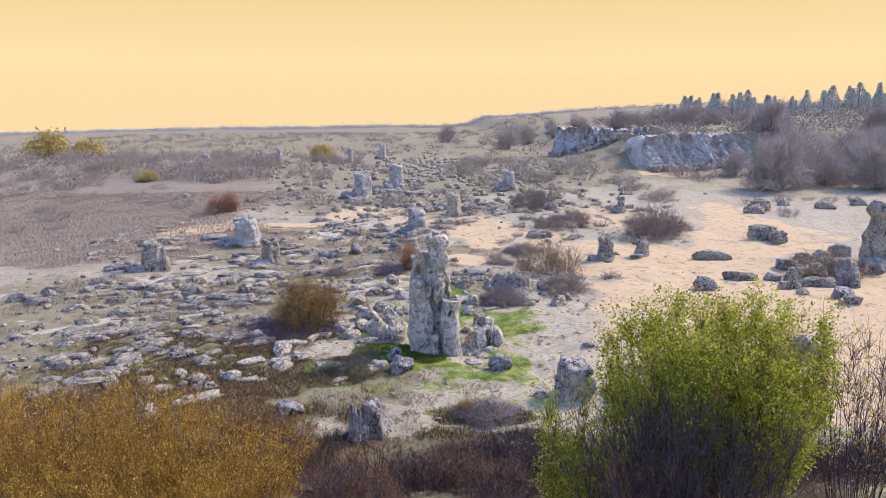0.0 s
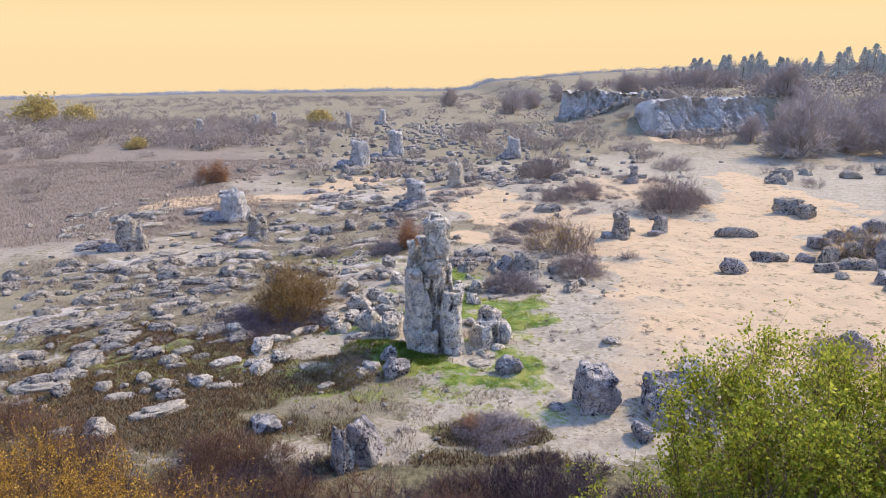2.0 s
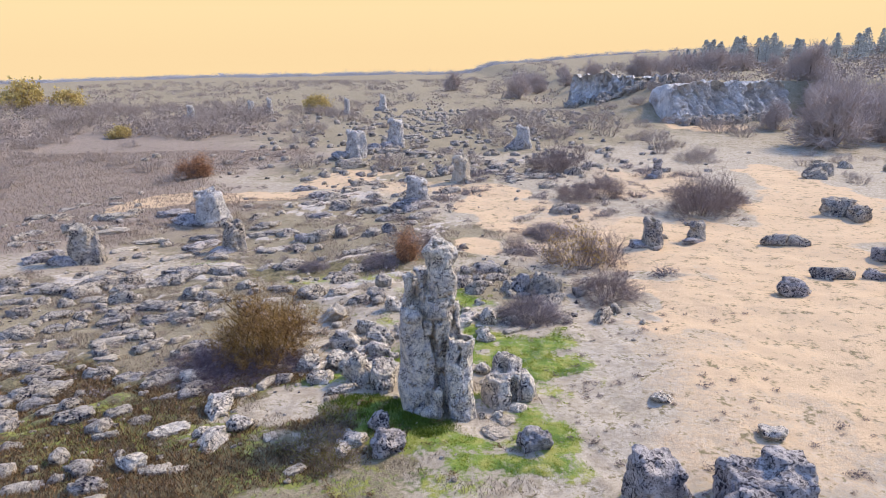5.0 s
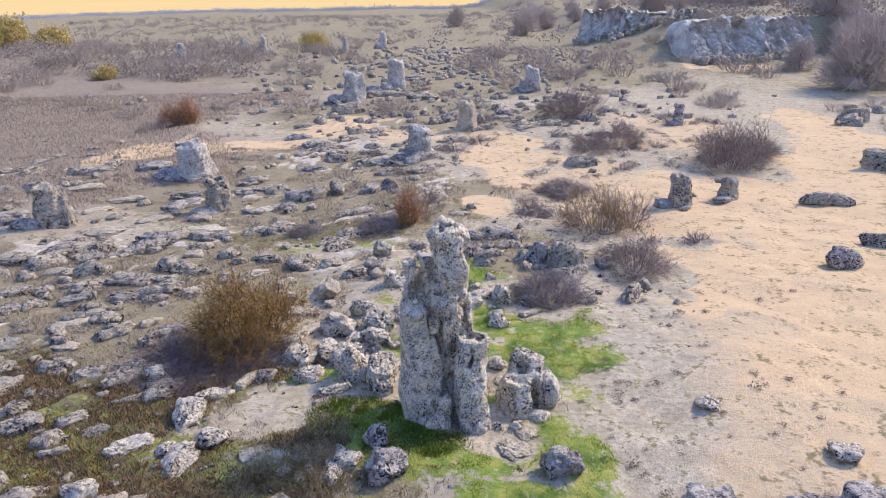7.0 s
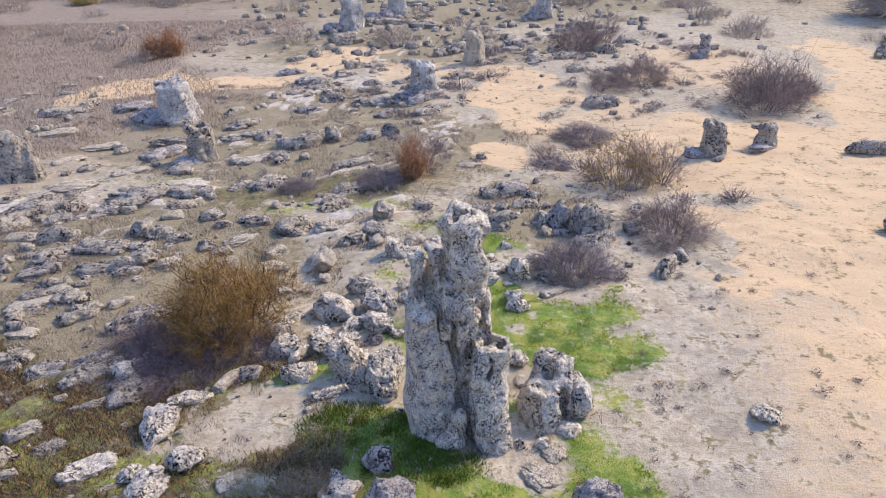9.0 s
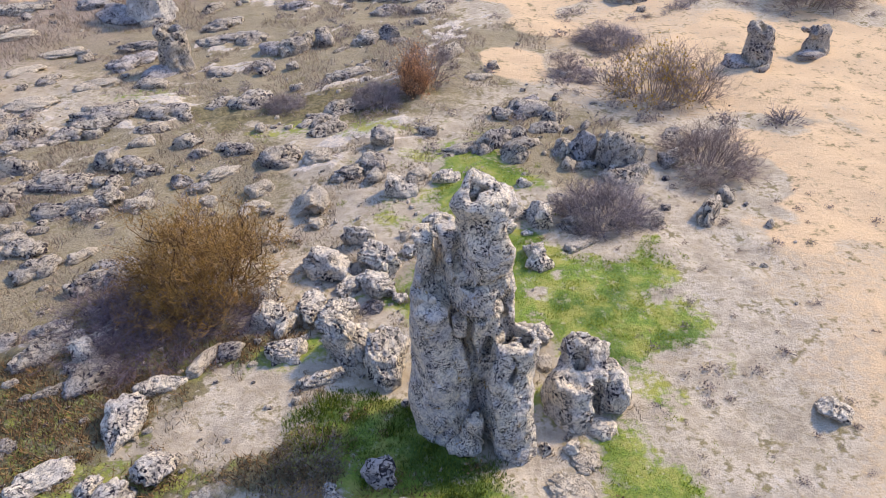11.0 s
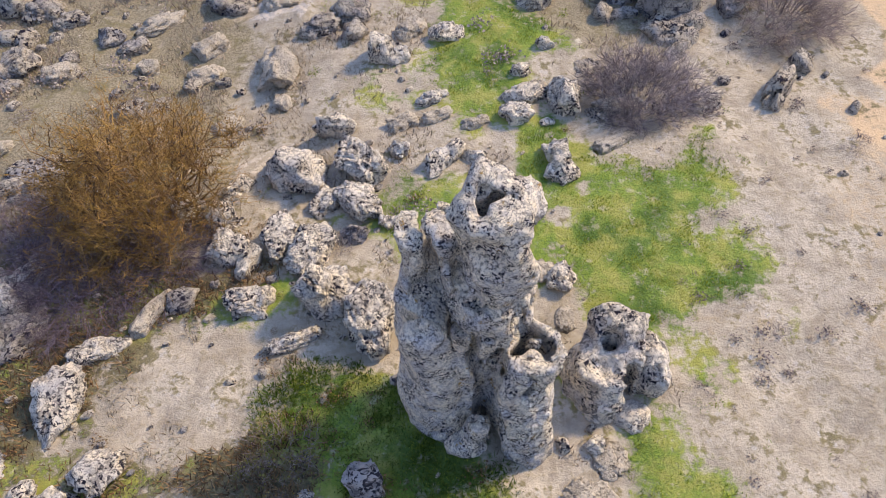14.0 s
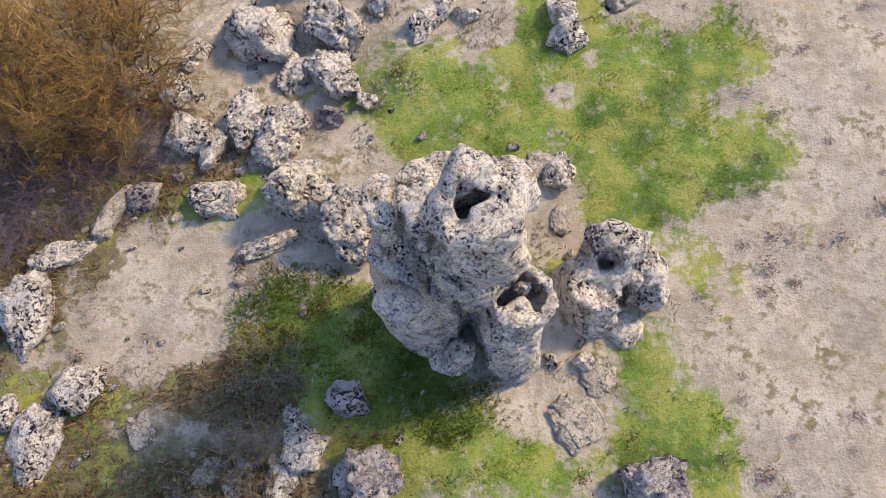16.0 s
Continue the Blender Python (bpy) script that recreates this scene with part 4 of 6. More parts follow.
stone(0.99, 30.36, 0.30, 0.17, 0.10, 0)
stone(2.12, 29.88, 0.92, 0.37, 0.07, 10, "pale")
stone(1.08, 32.45, 0.35, 0.30, 0.21, 0)
stone(1.00, 33.86, 0.94, 0.57, 0.40, 0)
stone(1.14, 35.07, 0.68, 0.51, 0.31, 0)
stone(2.32, 34.23, 0.73, 0.63, 0.38, 0)
stone(2.86, 34.00, 0.80, 0.57, 0.69, 0, "dark")
stone(3.66, 33.60, 1.15, 0.81, 0.90, 0)
stone(2.74, 33.46, 0.64, 0.36, 0.18, 0)
stone(4.95, 33.59, 0.51, 0.42, 0.34, 0)
stone(-5.56, 32.77, 0.81, 0.56, 0.25, 20, "pale")
stone(-5.52, 32.02, 0.73, 0.51, 0.20, 0, "pale")
stone(-7.11, 32.73, 0.77, 0.43, 0.22, 10)
stone(-7.66, 32.99, 0.59, 0.44, 0.22, 20)
stone(-6.76, 33.47, 1.23, 0.50, 0.17, 15, "pale")
stone(-6.67, 32.16, 0.49, 0.42, 0.21, 0, "pale")
stone(-9.42, 35.12, 0.77, 0.51, 0.25, 0)
stone(-9.93, 33.93, 0.73, 0.70, 0.42, 0)
stone(-9.29, 33.75, 0.96, 0.57, 0.34, 0)
stone(-8.59, 33.49, 0.72, 0.46, 0.23, 0)
stone(-8.10, 35.05, 0.77, 0.55, 0.33, 0)
stone(-7.59, 34.49, 0.54, 0.40, 0.20, 0)
stone(-9.18, 32.11, 0.75, 0.65, 0.39, 0)
stone(-8.30, 31.89, 0.75, 0.50, 0.25, 0, "pale")
stone(-9.32, 31.49, 0.82, 0.41, 0.21, 0)
stone(-10.24, 33.04, 0.43, 0.31, 0.18, 0)
stone(-8.83, 29.84, 0.66, 0.39, 0.15, 20, "pale")
stone(-4.82, 30.53, 0.68, 0.45, 0.18, 0, "pale")
stone(-8.30, 28.82, 0.93, 0.48, 0.29, 20)
stone(-7.79, 28.93, 0.70, 0.43, 0.26, 0)
stone(-7.32, 27.16, 0.91, 0.40, 0.24, 20)
stone(-7.35, 26.69, 0.64, 0.50, 0.30, 0)
stone(-7.78, 27.03, 0.48, 0.45, 0.23, 0)
stone(-8.42, 27.45, 0.83, 0.54, 0.21, 15)
stone(-9.25, 26.97, 0.97, 0.62, 0.25, 10)
stone(-10.24, 27.53, 0.83, 0.55, 0.22, -13)
stone(-10.63, 28.55, 0.92, 0.51, 0.09, -20, "pale")
stone(-9.66, 29.40, 1.18, 0.69, 0.28, 15)
stone(-11.04, 29.83, 1.44, 0.79, 0.12, 5, "pale")
stone(-11.86, 31.44, 0.98, 0.57, 0.23, -5)
stone(-10.69, 31.85, 0.50, 0.28, 0.14, -17)
stone(-10.90, 32.88, 1.48, 0.82, 0.27, -22)
stone(-11.77, 32.82, 0.73, 0.41, 0.16, -5)
stone(-8.64, 24.95, 0.71, 0.44, 0.18, 20)
stone(-6.94, 23.98, 1.05, 0.58, 0.14, 15)
stone(-14.13, 35.64, 2.16, 1.19, 0.26, 21)
stone(-11.74, 35.73, 0.82, 0.69, 0.33, 15)
stone(-11.05, 36.79, 2.55, 1.41, 0.26, 13)
stone(-9.41, 37.14, 1.76, 0.97, 0.35, -14)
stone(-13.88, 37.79, 1.81, 0.99, 0.14, 2, "pale")
stone(-6.89, 34.91, 0.80, 0.45, 0.18, -11)
stone(-7.05, 37.91, 1.32, 0.72, 0.33, -16)
stone(-8.52, 40.38, 1.16, 0.64, 0.22, -20)
stone(-7.32, 40.93, 1.22, 0.75, 0.36, -14)
stone(-6.36, 42.44, 1.53, 0.92, 0.51, 21)
stone(-5.52, 43.07, 0.75, 0.90, 0.58, 16)
stone(-8.35, 53.27, 1.65, 0.91, 0.38, 15, "dark")
stone(-7.39, 47.99, 1.45, 0.80, 0.21, 15, "dark")
stone(-4.50, 39.84, 0.95, 0.61, 0.29, -15)
stone(-3.86, 42.99, 1.25, 0.75, 0.36, -10)
stone(-3.06, 43.42, 0.76, 0.72, 0.46, 6)
stone(-12.55, 39.46, 1.58, 0.87, 0.15, 12, "pale")
stone(-15.44, 40.55, 1.40, 0.77, 0.11, 18, "pale")
stone(-14.77, 36.80, 1.44, 0.79, 0.11, 19, "pale")
stone(-10.63, 39.47, 1.35, 0.74, 0.11, -21)
stone(-15.02, 42.58, 1.74, 0.96, 0.14, 5, "pale")
stone(-17.41, 43.81, 1.81, 1.00, 0.14, 9, "pale")
stone(-9.60, 43.53, 1.53, 0.84, 0.15, 0)
stone(-8.48, 43.89, 1.55, 0.85, 0.15, -16)
stone(-12.41, 43.24, 1.52, 0.84, 0.15, -1)
stone(-13.45, 33.68, 1.09, 0.60, 0.09, -21, "pale")
stone(-10.99, 30.87, 0.80, 0.44, 0.09, 22, "pale")
stone(1.60, 37.22, 1.03, 0.57, 0.28, 18, "dark")
stone(0.79, 36.44, 0.72, 0.55, 0.31, 2)
stone(2.19, 36.38, 0.64, 0.58, 0.33, -10)
stone(4.69, 38.25, 0.85, 0.47, 0.19, 20)
stone(6.72, 47.93, 1.89, 1.11, 0.62, 4)
stone(10.61, 42.03, 0.43, 0.35, 0.20, 19)
stone(9.62, 40.09, 0.54, 0.31, 0.15, 17)
stone(5.54, 25.25, 0.53, 0.55, 0.22, 0)
stone(0.20, 39.60, 0.94, 0.52, 0.16, -4, "pale")
stone(13.00, 33.76, 1.53, 1.01, 0.52, 5, "dark")
stone(15.54, 41.00, 1.30, 0.72, 0.30, -3)
stone(15.16, 35.77, 1.19, 0.66, 0.26, -17)
stone(22.11, 45.57, 1.69, 1.31, 0.74, -10)
stone(7.68, 23.56, 0.65, 0.62, 0.25, 16)
stone(-10.22, 30.03, 1.11, 0.71, 0.28, -23)
stone(26.70, 58.73, 2.07, 1.14, 0.39, -23)
stone(-10.54, 25.25, 0.88, 0.48, 0.12, 6)
stone(-9.58, 24.77, 0.85, 0.60, 0.22, 10)
stone(-12.51, 28.66, 1.22, 0.67, 0.15, -11)
stone(-14.04, 31.96, 1.21, 0.66, 0.26, 2)
stone(-7.22, 22.47, 0.62, 0.57, 0.23, 20)
stone(-6.80, 22.29, 0.49, 0.28, 0.09, -1, "pale")
stone(-6.17, 22.31, 0.61, 0.34, 0.06, -8, "pale")
stone(-3.50, 22.26, 0.61, 0.35, 0.11, 25, "pale")
stone(6.59, 19.71, 0.80, 0.71, 0.34, -15, "dark")
stone(5.04, 19.35, 0.47, 0.64, 0.41, 7, "dark")
stone(3.08, 20.97, 0.43, 0.36, 0.17, -11, "dark")
stone(-7.84, 21.60, 0.77, 0.51, 0.25, -7)
stone(-7.70, 20.66, 1.56, 0.86, 0.14, 10, "pale")
stone(-8.80, 19.52, 0.82, 0.79, 0.38, 12)
stone(-4.68, 19.79, 0.83, 0.62, 0.30, -9, "dark")
stone(-6.52, 22.26, 0.62, 0.38, 0.12, 3, "pale")
stone(1.17, 29.13, 0.63, 0.46, 0.32, 20)
stone(12.24, 24.29, 0.76, 0.73, 0.35, -20, "dark")
stone(-1.98, 18.5, 0.92, 0.85, 1.0, -22, "dark")
stone(-2.39, 18.11, 0.53, 0.75, 0.64, -14)
stone(-14.34, 24.62, 0.89, 0.66, 0.26, 6, "pale")
stone(-13.70, 24.95, 1.07, 0.67, 0.27, -13)
stone(-11.78, 24.68, 1.11, 0.91, 0.36, -8)
stone(-11.73, 23.42, 1.25, 0.69, 0.19, -16)
stone(-12.08, 22.53, 1.85, 1.02, 0.15, -2, "pale")
stone(-4.80, 20.26, 0.66, 0.44, 0.21, -23, "dark")
stone(-13.68, 27.75, 1.71, 0.94, 0.26, 10)
stone(-15.17, 27.72, 1.25, 0.77, 0.31, 20)
stone(-11.71, 26.46, 1.30, 0.72, 0.28, 23)
stone(21.74, 46.87, 2.11, 1.25, 0.70, 12)
stone(13.45, 24.78, 1.21, 0.72, 0.69, 23, "dark")
stone(19.04, 38.21, 1.31, 0.94, 0.60, -24, "dark")
stone(20.63, 39.47, 1.62, 1.12, 0.71, -11, "dark")
stone(18.48, 35.98, 1.53, 0.98, 0.55, 23)
stone(19.83, 36.45, 1.31, 1.32, 0.84, 14)
stone(21.06, 37.12, 1.52, 1.23, 0.78, -4, "dark")
stone(20.52, 34.73, 1.42, 1.55, 1.40, 22, "dark")
stone(22.22, 40.21, 1.58, 0.97, 0.54, 6, "dark")
stone(18.33, 34.12, 1.29, 0.71, 0.32, 16)
stone(19.10, 33.87, 1.11, 0.79, 0.44, -10)
stone(18.61, 31.61, 1.19, 0.95, 0.53, -15, "dark")
stone(16.98, 33.55, 1.10, 0.61, 0.24, -3)
stone(17.32, 35.85, 1.00, 0.64, 0.36, -18, "dark")
stone(18.37, 30.70, 1.26, 0.72, 0.35, -6)
stone(23.76, 41.29, 1.35, 1.04, 0.67, 23, "dark")
stone(17.07, 32.25, 0.79, 0.50, 0.20, -8)
stone(15.97, 35.93, 1.33, 0.73, 0.34, -25)
stone(16.59, 40.86, 1.21, 0.76, 0.36, -23)
stone(25.74, 57.85, 1.90, 1.42, 0.68, -17)
stone(28.74, 62.93, 1.55, 1.14, 0.55, 14)
stone(33.39, 60.77, 1.80, 1.24, 0.59, -7)
stone(30.44, 62.40, 1.33, 0.99, 0.47, -10)
stone(37.98, 63.74, 1.88, 1.31, 0.63, -20)
stone(-1.94, 49.66, 2.86, 1.57, 0.63, 24, "dark")
stone(-7.74, 64.31, 2.64, 1.73, 0.83, -4)
stone(-6.84, 73.27, 1.45, 1.03, 0.58, -15, "dark")
stone(-5.27, 71.29, 2.93, 1.61, 0.50, -22)
stone(-2.44, 69.45, 2.86, 1.57, 0.39, -22)
stone(-3.46, 80.81, 2.66, 1.46, 0.51, -17)
stone(3.81, 70.45, 1.51, 1.12, 0.54, 9)
stone(6.53, 73.40, 1.81, 1.32, 0.84, -18, "dark")
stone(9.27, 68.38, 1.69, 0.93, 0.45, -23)
stone(-7.10, 42.45, 1.26, 0.87, 0.42, -0, "dark")
stone(-9.69, 55.39, 1.64, 0.90, 0.40, -13, "dark")
stone(-9.91, 45.51, 1.87, 1.03, 0.20, 25)
stone(-15.60, 34.61, 1.99, 1.10, 0.25, -19)
stone(-18.83, 47.49, 2.35, 1.29, 0.28, 1)
stone(-18.26, 38.85, 1.92, 1.05, 0.39, 14, "dark")
stone(-15.89, 48.10, 1.98, 1.09, 0.35, -5, "dark")
stone(-12.13, 41.59, 2.05, 1.13, 0.25, 24, "dark")
stone(-2.48, 17.95, 0.38, 0.62, 1.05, 18, "dark", 6)


def crag(x, y, seed, lumps, cuts, lo, hi, turn=0, label="massive dark limestone block with pale lichen crust"):
    """An angular block: lumps (x, y, z, w, d, h) of box-like rock joined, then cut by slanting planes (normal, offset)."""
    def f(p):
        q = p + 0.06 * np.stack([vnoise(p * 2.2, seed + 7), vnoise(p * 2.2 + 13, seed + 8), vnoise(p * 2.2 + 29, seed + 9)], axis=-1)
        k = np.full(len(p), 1e3)
        for cx, cy, cz, w, d, h in lumps:
            e = np.abs(q - np.array((cx, cy, cz))) - np.array((w, d, h)) / 2 + 0.12
            box = np.linalg.norm(np.maximum(e, 0), axis=1) + np.minimum(e.max(axis=1), 0) - 0.12
            k = join(k, box, 0.06)
        for nx, ny, nz, off in cuts:
            nn = np.array((nx, ny, nz)) / math.sqrt(nx * nx + ny * ny + nz * nz)
            k = carve(k, -(q @ nn - off), 0.05)
        k = k + 0.05 * vnoise(p * 3.0, seed) + 0.035 * vnoise(p * 7.0, seed + 1) + 0.02 * vnoise(p * 15.0, seed + 2)
        return k + 0.09 * np.clip(vnoise(p * 6.5, seed + 3) - 0.15, 0, 1) + 0.05 * np.clip(1 - np.abs(vnoise(p * 2.4, seed + 4)) * 9, 0, 1)

    v, q = surface_net(f, lo, hi, 0.04)
    ob = new("boulder", mesh_of("boulder", v, q, ROCK_DARK))
    ob.matrix_world = pose(x, y, float(gz(x, y)), 0, 0, turn)
    return tagged(ob, label, "boulder", "scattered limestone boulders")


crag(4.15, 20.95, 501, [(0, 0, 0.45, 1.06, 0.95, 1.7), (-0.18, 0.3, 0.75, 0.6, 0.4, 1.2)], [(0.22, -0.15, 1, 1.10), (1, 0.1, -0.06, 0.48), (-1, 0, 0.12, 0.58)],
     (-0.9, -0.8, -0.4), (0.9, 0.9, 1.7), 8, "upright dark limestone block with slanting top")
crag(6.4, 21.1, 521, [(0, 0, 0.2, 1.85, 1.0, 1.2), (0.55, 0.3, 0.40, 0.85, 0.7, 1.2), (-0.6, 0, 0.25, 0.7, 0.8, 1.1)], [(-0.25, -0.5, 1, 0.92), (-1, -0.2, 0.4, 0.95)],
     (-1.4, -1.0, -0.4), (1.4, 1.0, 1.6), -8, "massive dark limestone block with a high corner")
crag(5.98, 20.3, 541, [(0, 0, 0.25, 1.12, 0.8, 1.0)], [(0.5, -0.3, 1, 0.62), (-0.7, -0.4, 0.8, 0.55), (0.2, -1, 0.5, 0.42)],
     (-0.9, -0.8, -0.4), (0.9, 0.8, 1.1), 15, "angular dark limestone block leaning on a larger one")
crag(7.15, 20.45, 561, [(0, 0, 0.1, 1.25, 0.45, 0.55)], [(0.25, -0.5, 1, 0.32)], (-0.9, -0.6, -0.4), (0.9, 0.6, 0.7), -22, "low dark slab of limestone beside larger blocks")

# ---- ledges of the limestone pavement, and rubble ----
LEDGES = [clint_verts(4 if i < 5 else 3, 900 + i, random.uniform(0.42, 0.75), random.uniform(0.26, 0.42)) for i in range(10)]
FIELDS = [(-9, 37, 8, 8), (-6, 45, 8, 9), (-11, 29, 5, 4), (-14, 33, 5, 4), (-2, 60, 10, 9), (-20, 48, 5, 7), (3, 35, 4, 5), (-4, 52, 5, 5), (6, 62, 7, 8), (-10, 24, 4, 4), (-18, 31, 5, 6), (-15, 25, 4, 4)]


def in_field(x, y):
    return max(1 - math.hypot((x - cx) / rx, (y - cy) / ry) for cx, cy, rx, ry in FIELDS)


def scatter_ledges(n):
    rng = random.Random(12)
    meshes = [mesh_of("ledge", v, f, ROCK_FIELD) for i, (v, f) in enumerate(LEDGES)]
    made = 0
    while made < n:
        cx, cy, rx, ry = rng.choice(FIELDS)
        a, r = rng.uniform(0, 6.283), math.sqrt(rng.random())
        x, y = cx + rx * r * math.cos(a), cy + ry * r * math.sin(a)
        if y < 26 and x > -7 or float(blobs(np.array([x]), np.array([y]), SAND)[0]) > 0.3 or float(blobs(np.array([x]), np.array([y]), MOSS)[0]) > 0.3:
            continue
        ob = new("ledge", rng.choice(meshes))
        s = rng.uniform(0.45, 1.25) * (1 + 0.010 * max(0, y - 30))
        ob.matrix_world = pose(x, y, float(gz(x, y)) - 0.10 * s, rng.uniform(-8, 4), 0, rng.uniform(10, 60)) @ Matrix.Diagonal((s, s * rng.uniform(0.7, 1.1), s * rng.uniform(0.6, 1.2), 1))
        tagged(ob, "low weathered limestone ledge in dry turf", "rock ledge", "limestone pavement ledges")
        made += 1


scatter_ledges(230)


def rubble(name, n, spread, size, seed, label, level=2):
    """Loose small stones over a wide stretch, as one sheet of stuff."""
    rng = np.random.default_rng(seed)
    vs, fs, at = [], [], 0
    forms = [rock_verts(level, 950 + i, 1, 0.75, 0.5, 0.7, 1.1) if i % 2 else clint_verts(level, 950 + i, 0.6, 0.5) for i in range(8)]
    for _ in range(n):
        x, y = spread(rng)
        v, f = forms[rng.integers(8)]
        s = size(rng, y)
        a = rng.uniform(0.1, 1.2)
        c, k = math.cos(a), math.sin(a)
        q = v * s
        q = np.stack([q[:, 0] * c - q[:, 1] * k + x, q[:, 0] * k + q[:, 1] * c + y, q[:, 2] + float(gz(x, y)) - 0.05 * s], axis=-1)
        vs.append(q)
        fs.append(np.array(f) + at)
        at += len(q)
    me = mesh_of(name, np.concatenate(vs), np.concatenate(fs), ROCK_FIELD)
    return tagged(new(name, me), label, "rubble", kind="stuff")


ICO[1] = ico(1)
rubble("near_rubble", 190, lambda r: (r.normal(-4.0, 3.0), r.normal(27.0, 4.0)), lambda r, y: r.uniform(0.05, 0.2), 3, "small limestone rubble strewn over the turf")


def mid_spot(r):
    cx, cy, rx, ry = FIELDS[r.integers(len(FIELDS))]
    return r.normal(cx, rx * 0.6), r.normal(cy, ry * 0.6)


rubble("field_rubble", 850, mid_spot, lambda r, y: 0.11 + 0.5 * r.uniform(0, 1) ** 2.6, 4, "broken limestone rubble over the pavement", 2)
rubble("far_rubble", 800, lambda r: (r.normal(-1, 9), r.uniform(60, 120)), lambda r, y: r.uniform(0.3, 1.1), 6, "far field of broken limestone", 1)

# ---- shrubs, weeds and grass ----
def twig_lines(rng, n, radius, height, k=6, base=0.48, droop=0.15, kink=0.22):
    """Twigs that start low near the middle and fan out to a dome."""
    a = rng.uniform(0, 2 * math.pi, n)
    e = np.arcsin(rng.uniform(0.05, 1.0, n))
    t = np.cos(e)
    up = rng.uniform(0.55, 1.0, n) ** 0.7
    tip = np.stack([np.cos(a) * t * radius * up, np.sin(a) * t * radius * up, height * np.sin(e) * up], axis=-1)
    root = np.stack([np.cos(a) * t * radius * base, np.sin(a) * t * radius * base, 0.0 * a], axis=-1)
    s = np.linspace(0, 1, k)[None, :, None]
    bend = np.stack([np.cos(a) * radius * droop, np.sin(a) * radius * droop, 0.25 * height * np.ones(n)], axis=-1)[:, None, :]
    line = root[:, None, :] * (1 - s) + tip[:, None, :] * s + bend * (s * (1 - s))
    return line + rng.normal(size=line.shape) * kink * s * np.minimum(radius, height) * 0.5


def side_twigs(rng, lines, n, length, k=3):
    """Finer twigs branching off the given ones."""
    i = rng.integers(0, len(lines), n)
    j = rng.integers(lines.shape[1] // 2, lines.shape[1], n)
    start = lines[i, j]
    d = lines[i, -1] - lines[i, 0]
    d /= np.linalg.norm(d, axis=1, keepdims=True) + 1e-9
    d = d + rng.normal(size=(n, 3)) * 0.75
    d /= np.linalg.norm(d, axis=1, keepdims=True)
    s = np.linspace(0, 1, k)[None, :, None]
    ln = (length * rng.uniform(0.4, 1.3, n))[:, None, None]
    return start[:, None, :] + d[:, None, :] * s * ln + rng.normal(size=(n, k, 3)) * s * ln * 0.26


def twig_mesh(name, rng, radius, height, n, fine, thick, material, droop=0.15, k=5):
    main = twig_lines(rng, n, radius, height, k, droop=droop)
    side = side_twigs(rng, main, fine, 0.28 * max(radius, height), 2 if k < 5 else 3)
    r0 = thick * rng.uniform(0.6, 1.5, (n, 1)) * np.linspace(1, 0.3, k)[None, :]
    r1 = thick * 0.45 * rng.uniform(0.6, 1.3, (fine, 1)) * np.linspace(1, 0.4, side.shape[1])[None, :]
    v0, f0 = tubes(main, r0)
    v1, f1 = tubes(side, r1)
    return mesh_of("stem_fan", v0, f0, material, False), mesh_of(name, v1, f1, material, False), np.concatenate([main[:, 2:].reshape(-1, 3), side.reshape(-1, 3)])


def shrub(name, seed, radius, height, n, fine, thick, material, leaves=0, leaf=0.05, leaf_material=None, leaf_from=0.3, k=5):
    """Meshes of one shrub: its stems, its twigs and its leaves, or None."""
    rng = np.random.default_rng(seed)
    stems, me, spots = twig_mesh("twig_crown", rng, radius, height, n, fine, thick, material, k=k)
    lm = None
    if leaves:
        spots = spots[spots[:, 2] > leaf_from * height]
        at = spots[rng.integers(0, len(spots), leaves)] + rng.normal(size=(leaves, 3)) * leaf * 0.8
        v, f = leaf_quads(rng, at, leaf)
        lm = mesh_of("foliage", v, f, leaf_material, False)
    return name, stems, me, lm


def put_shrub(kind, x, y, label, scale=1.0, turn=0, flat=1.0, group=""):
    name, stems, me, lm = kind
    root = new(name)
    root.matrix_world = pose(x, y, float(gz(x, y)) - 0.03, 0, 0, turn) @ Matrix.Diagonal((scale, scale, scale * flat, 1))
    part("stem_fan", stems, root)
    part("twig_crown", me, root)
    if lm:
        part("foliage", lm, root)
    return tagged(root, label, "shrub", group)


LOW = shrub("bare_bush", 2, 1.2, 0.95, 120, 4200, 0.010, TWIG_GREY, 0)
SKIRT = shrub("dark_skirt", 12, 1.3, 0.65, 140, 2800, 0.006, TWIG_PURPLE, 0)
LOW2 = shrub("bare_bush", 3, 1.4, 1.25, 80, 3000, 0.009, TWIG_MAUVE, 0)
TALL = shrub("bare_shrub", 4, 1.0, 1.6, 60, 700, 0.012, TWIG_MAUVE, 0)
RUST = shrub("rust_shrub", 5, 0.55, 1.65, 90, 700, 0.009, TWIG_RED, 3000, 0.045, LEAF_RUST, 0.12)
OLIVE = shrub("olive_shrub", 6, 1.4, 1.5, 70, 1100, 0.012, TWIG_MAUVE, 1500, 0.055, LEAF_OCHRE, 0.1)
DWARF = shrub("dwarf_bush", 7, 0.5, 0.3, 60, 420, 0.005, TWIG_MAUVE, 700, 0.028, LEAF_OLIVE, 0.1)
SMALL = shrub("heath_tuft", 8, 0.6, 0.4, 70, 120, 0.012, TWIG_GREY, 0, k=4)
MID = shrub("scrub_bush", 9, 1.2, 1.1, 44, 620, 0.013, SCRUB, 0, k=4)
YEL = shrub("yellow_bush", 10, 2.4, 2.8, 90, 400, 0.04, SCRUB, 2600, 0.30, LEAF_YELLOW, 0.2)



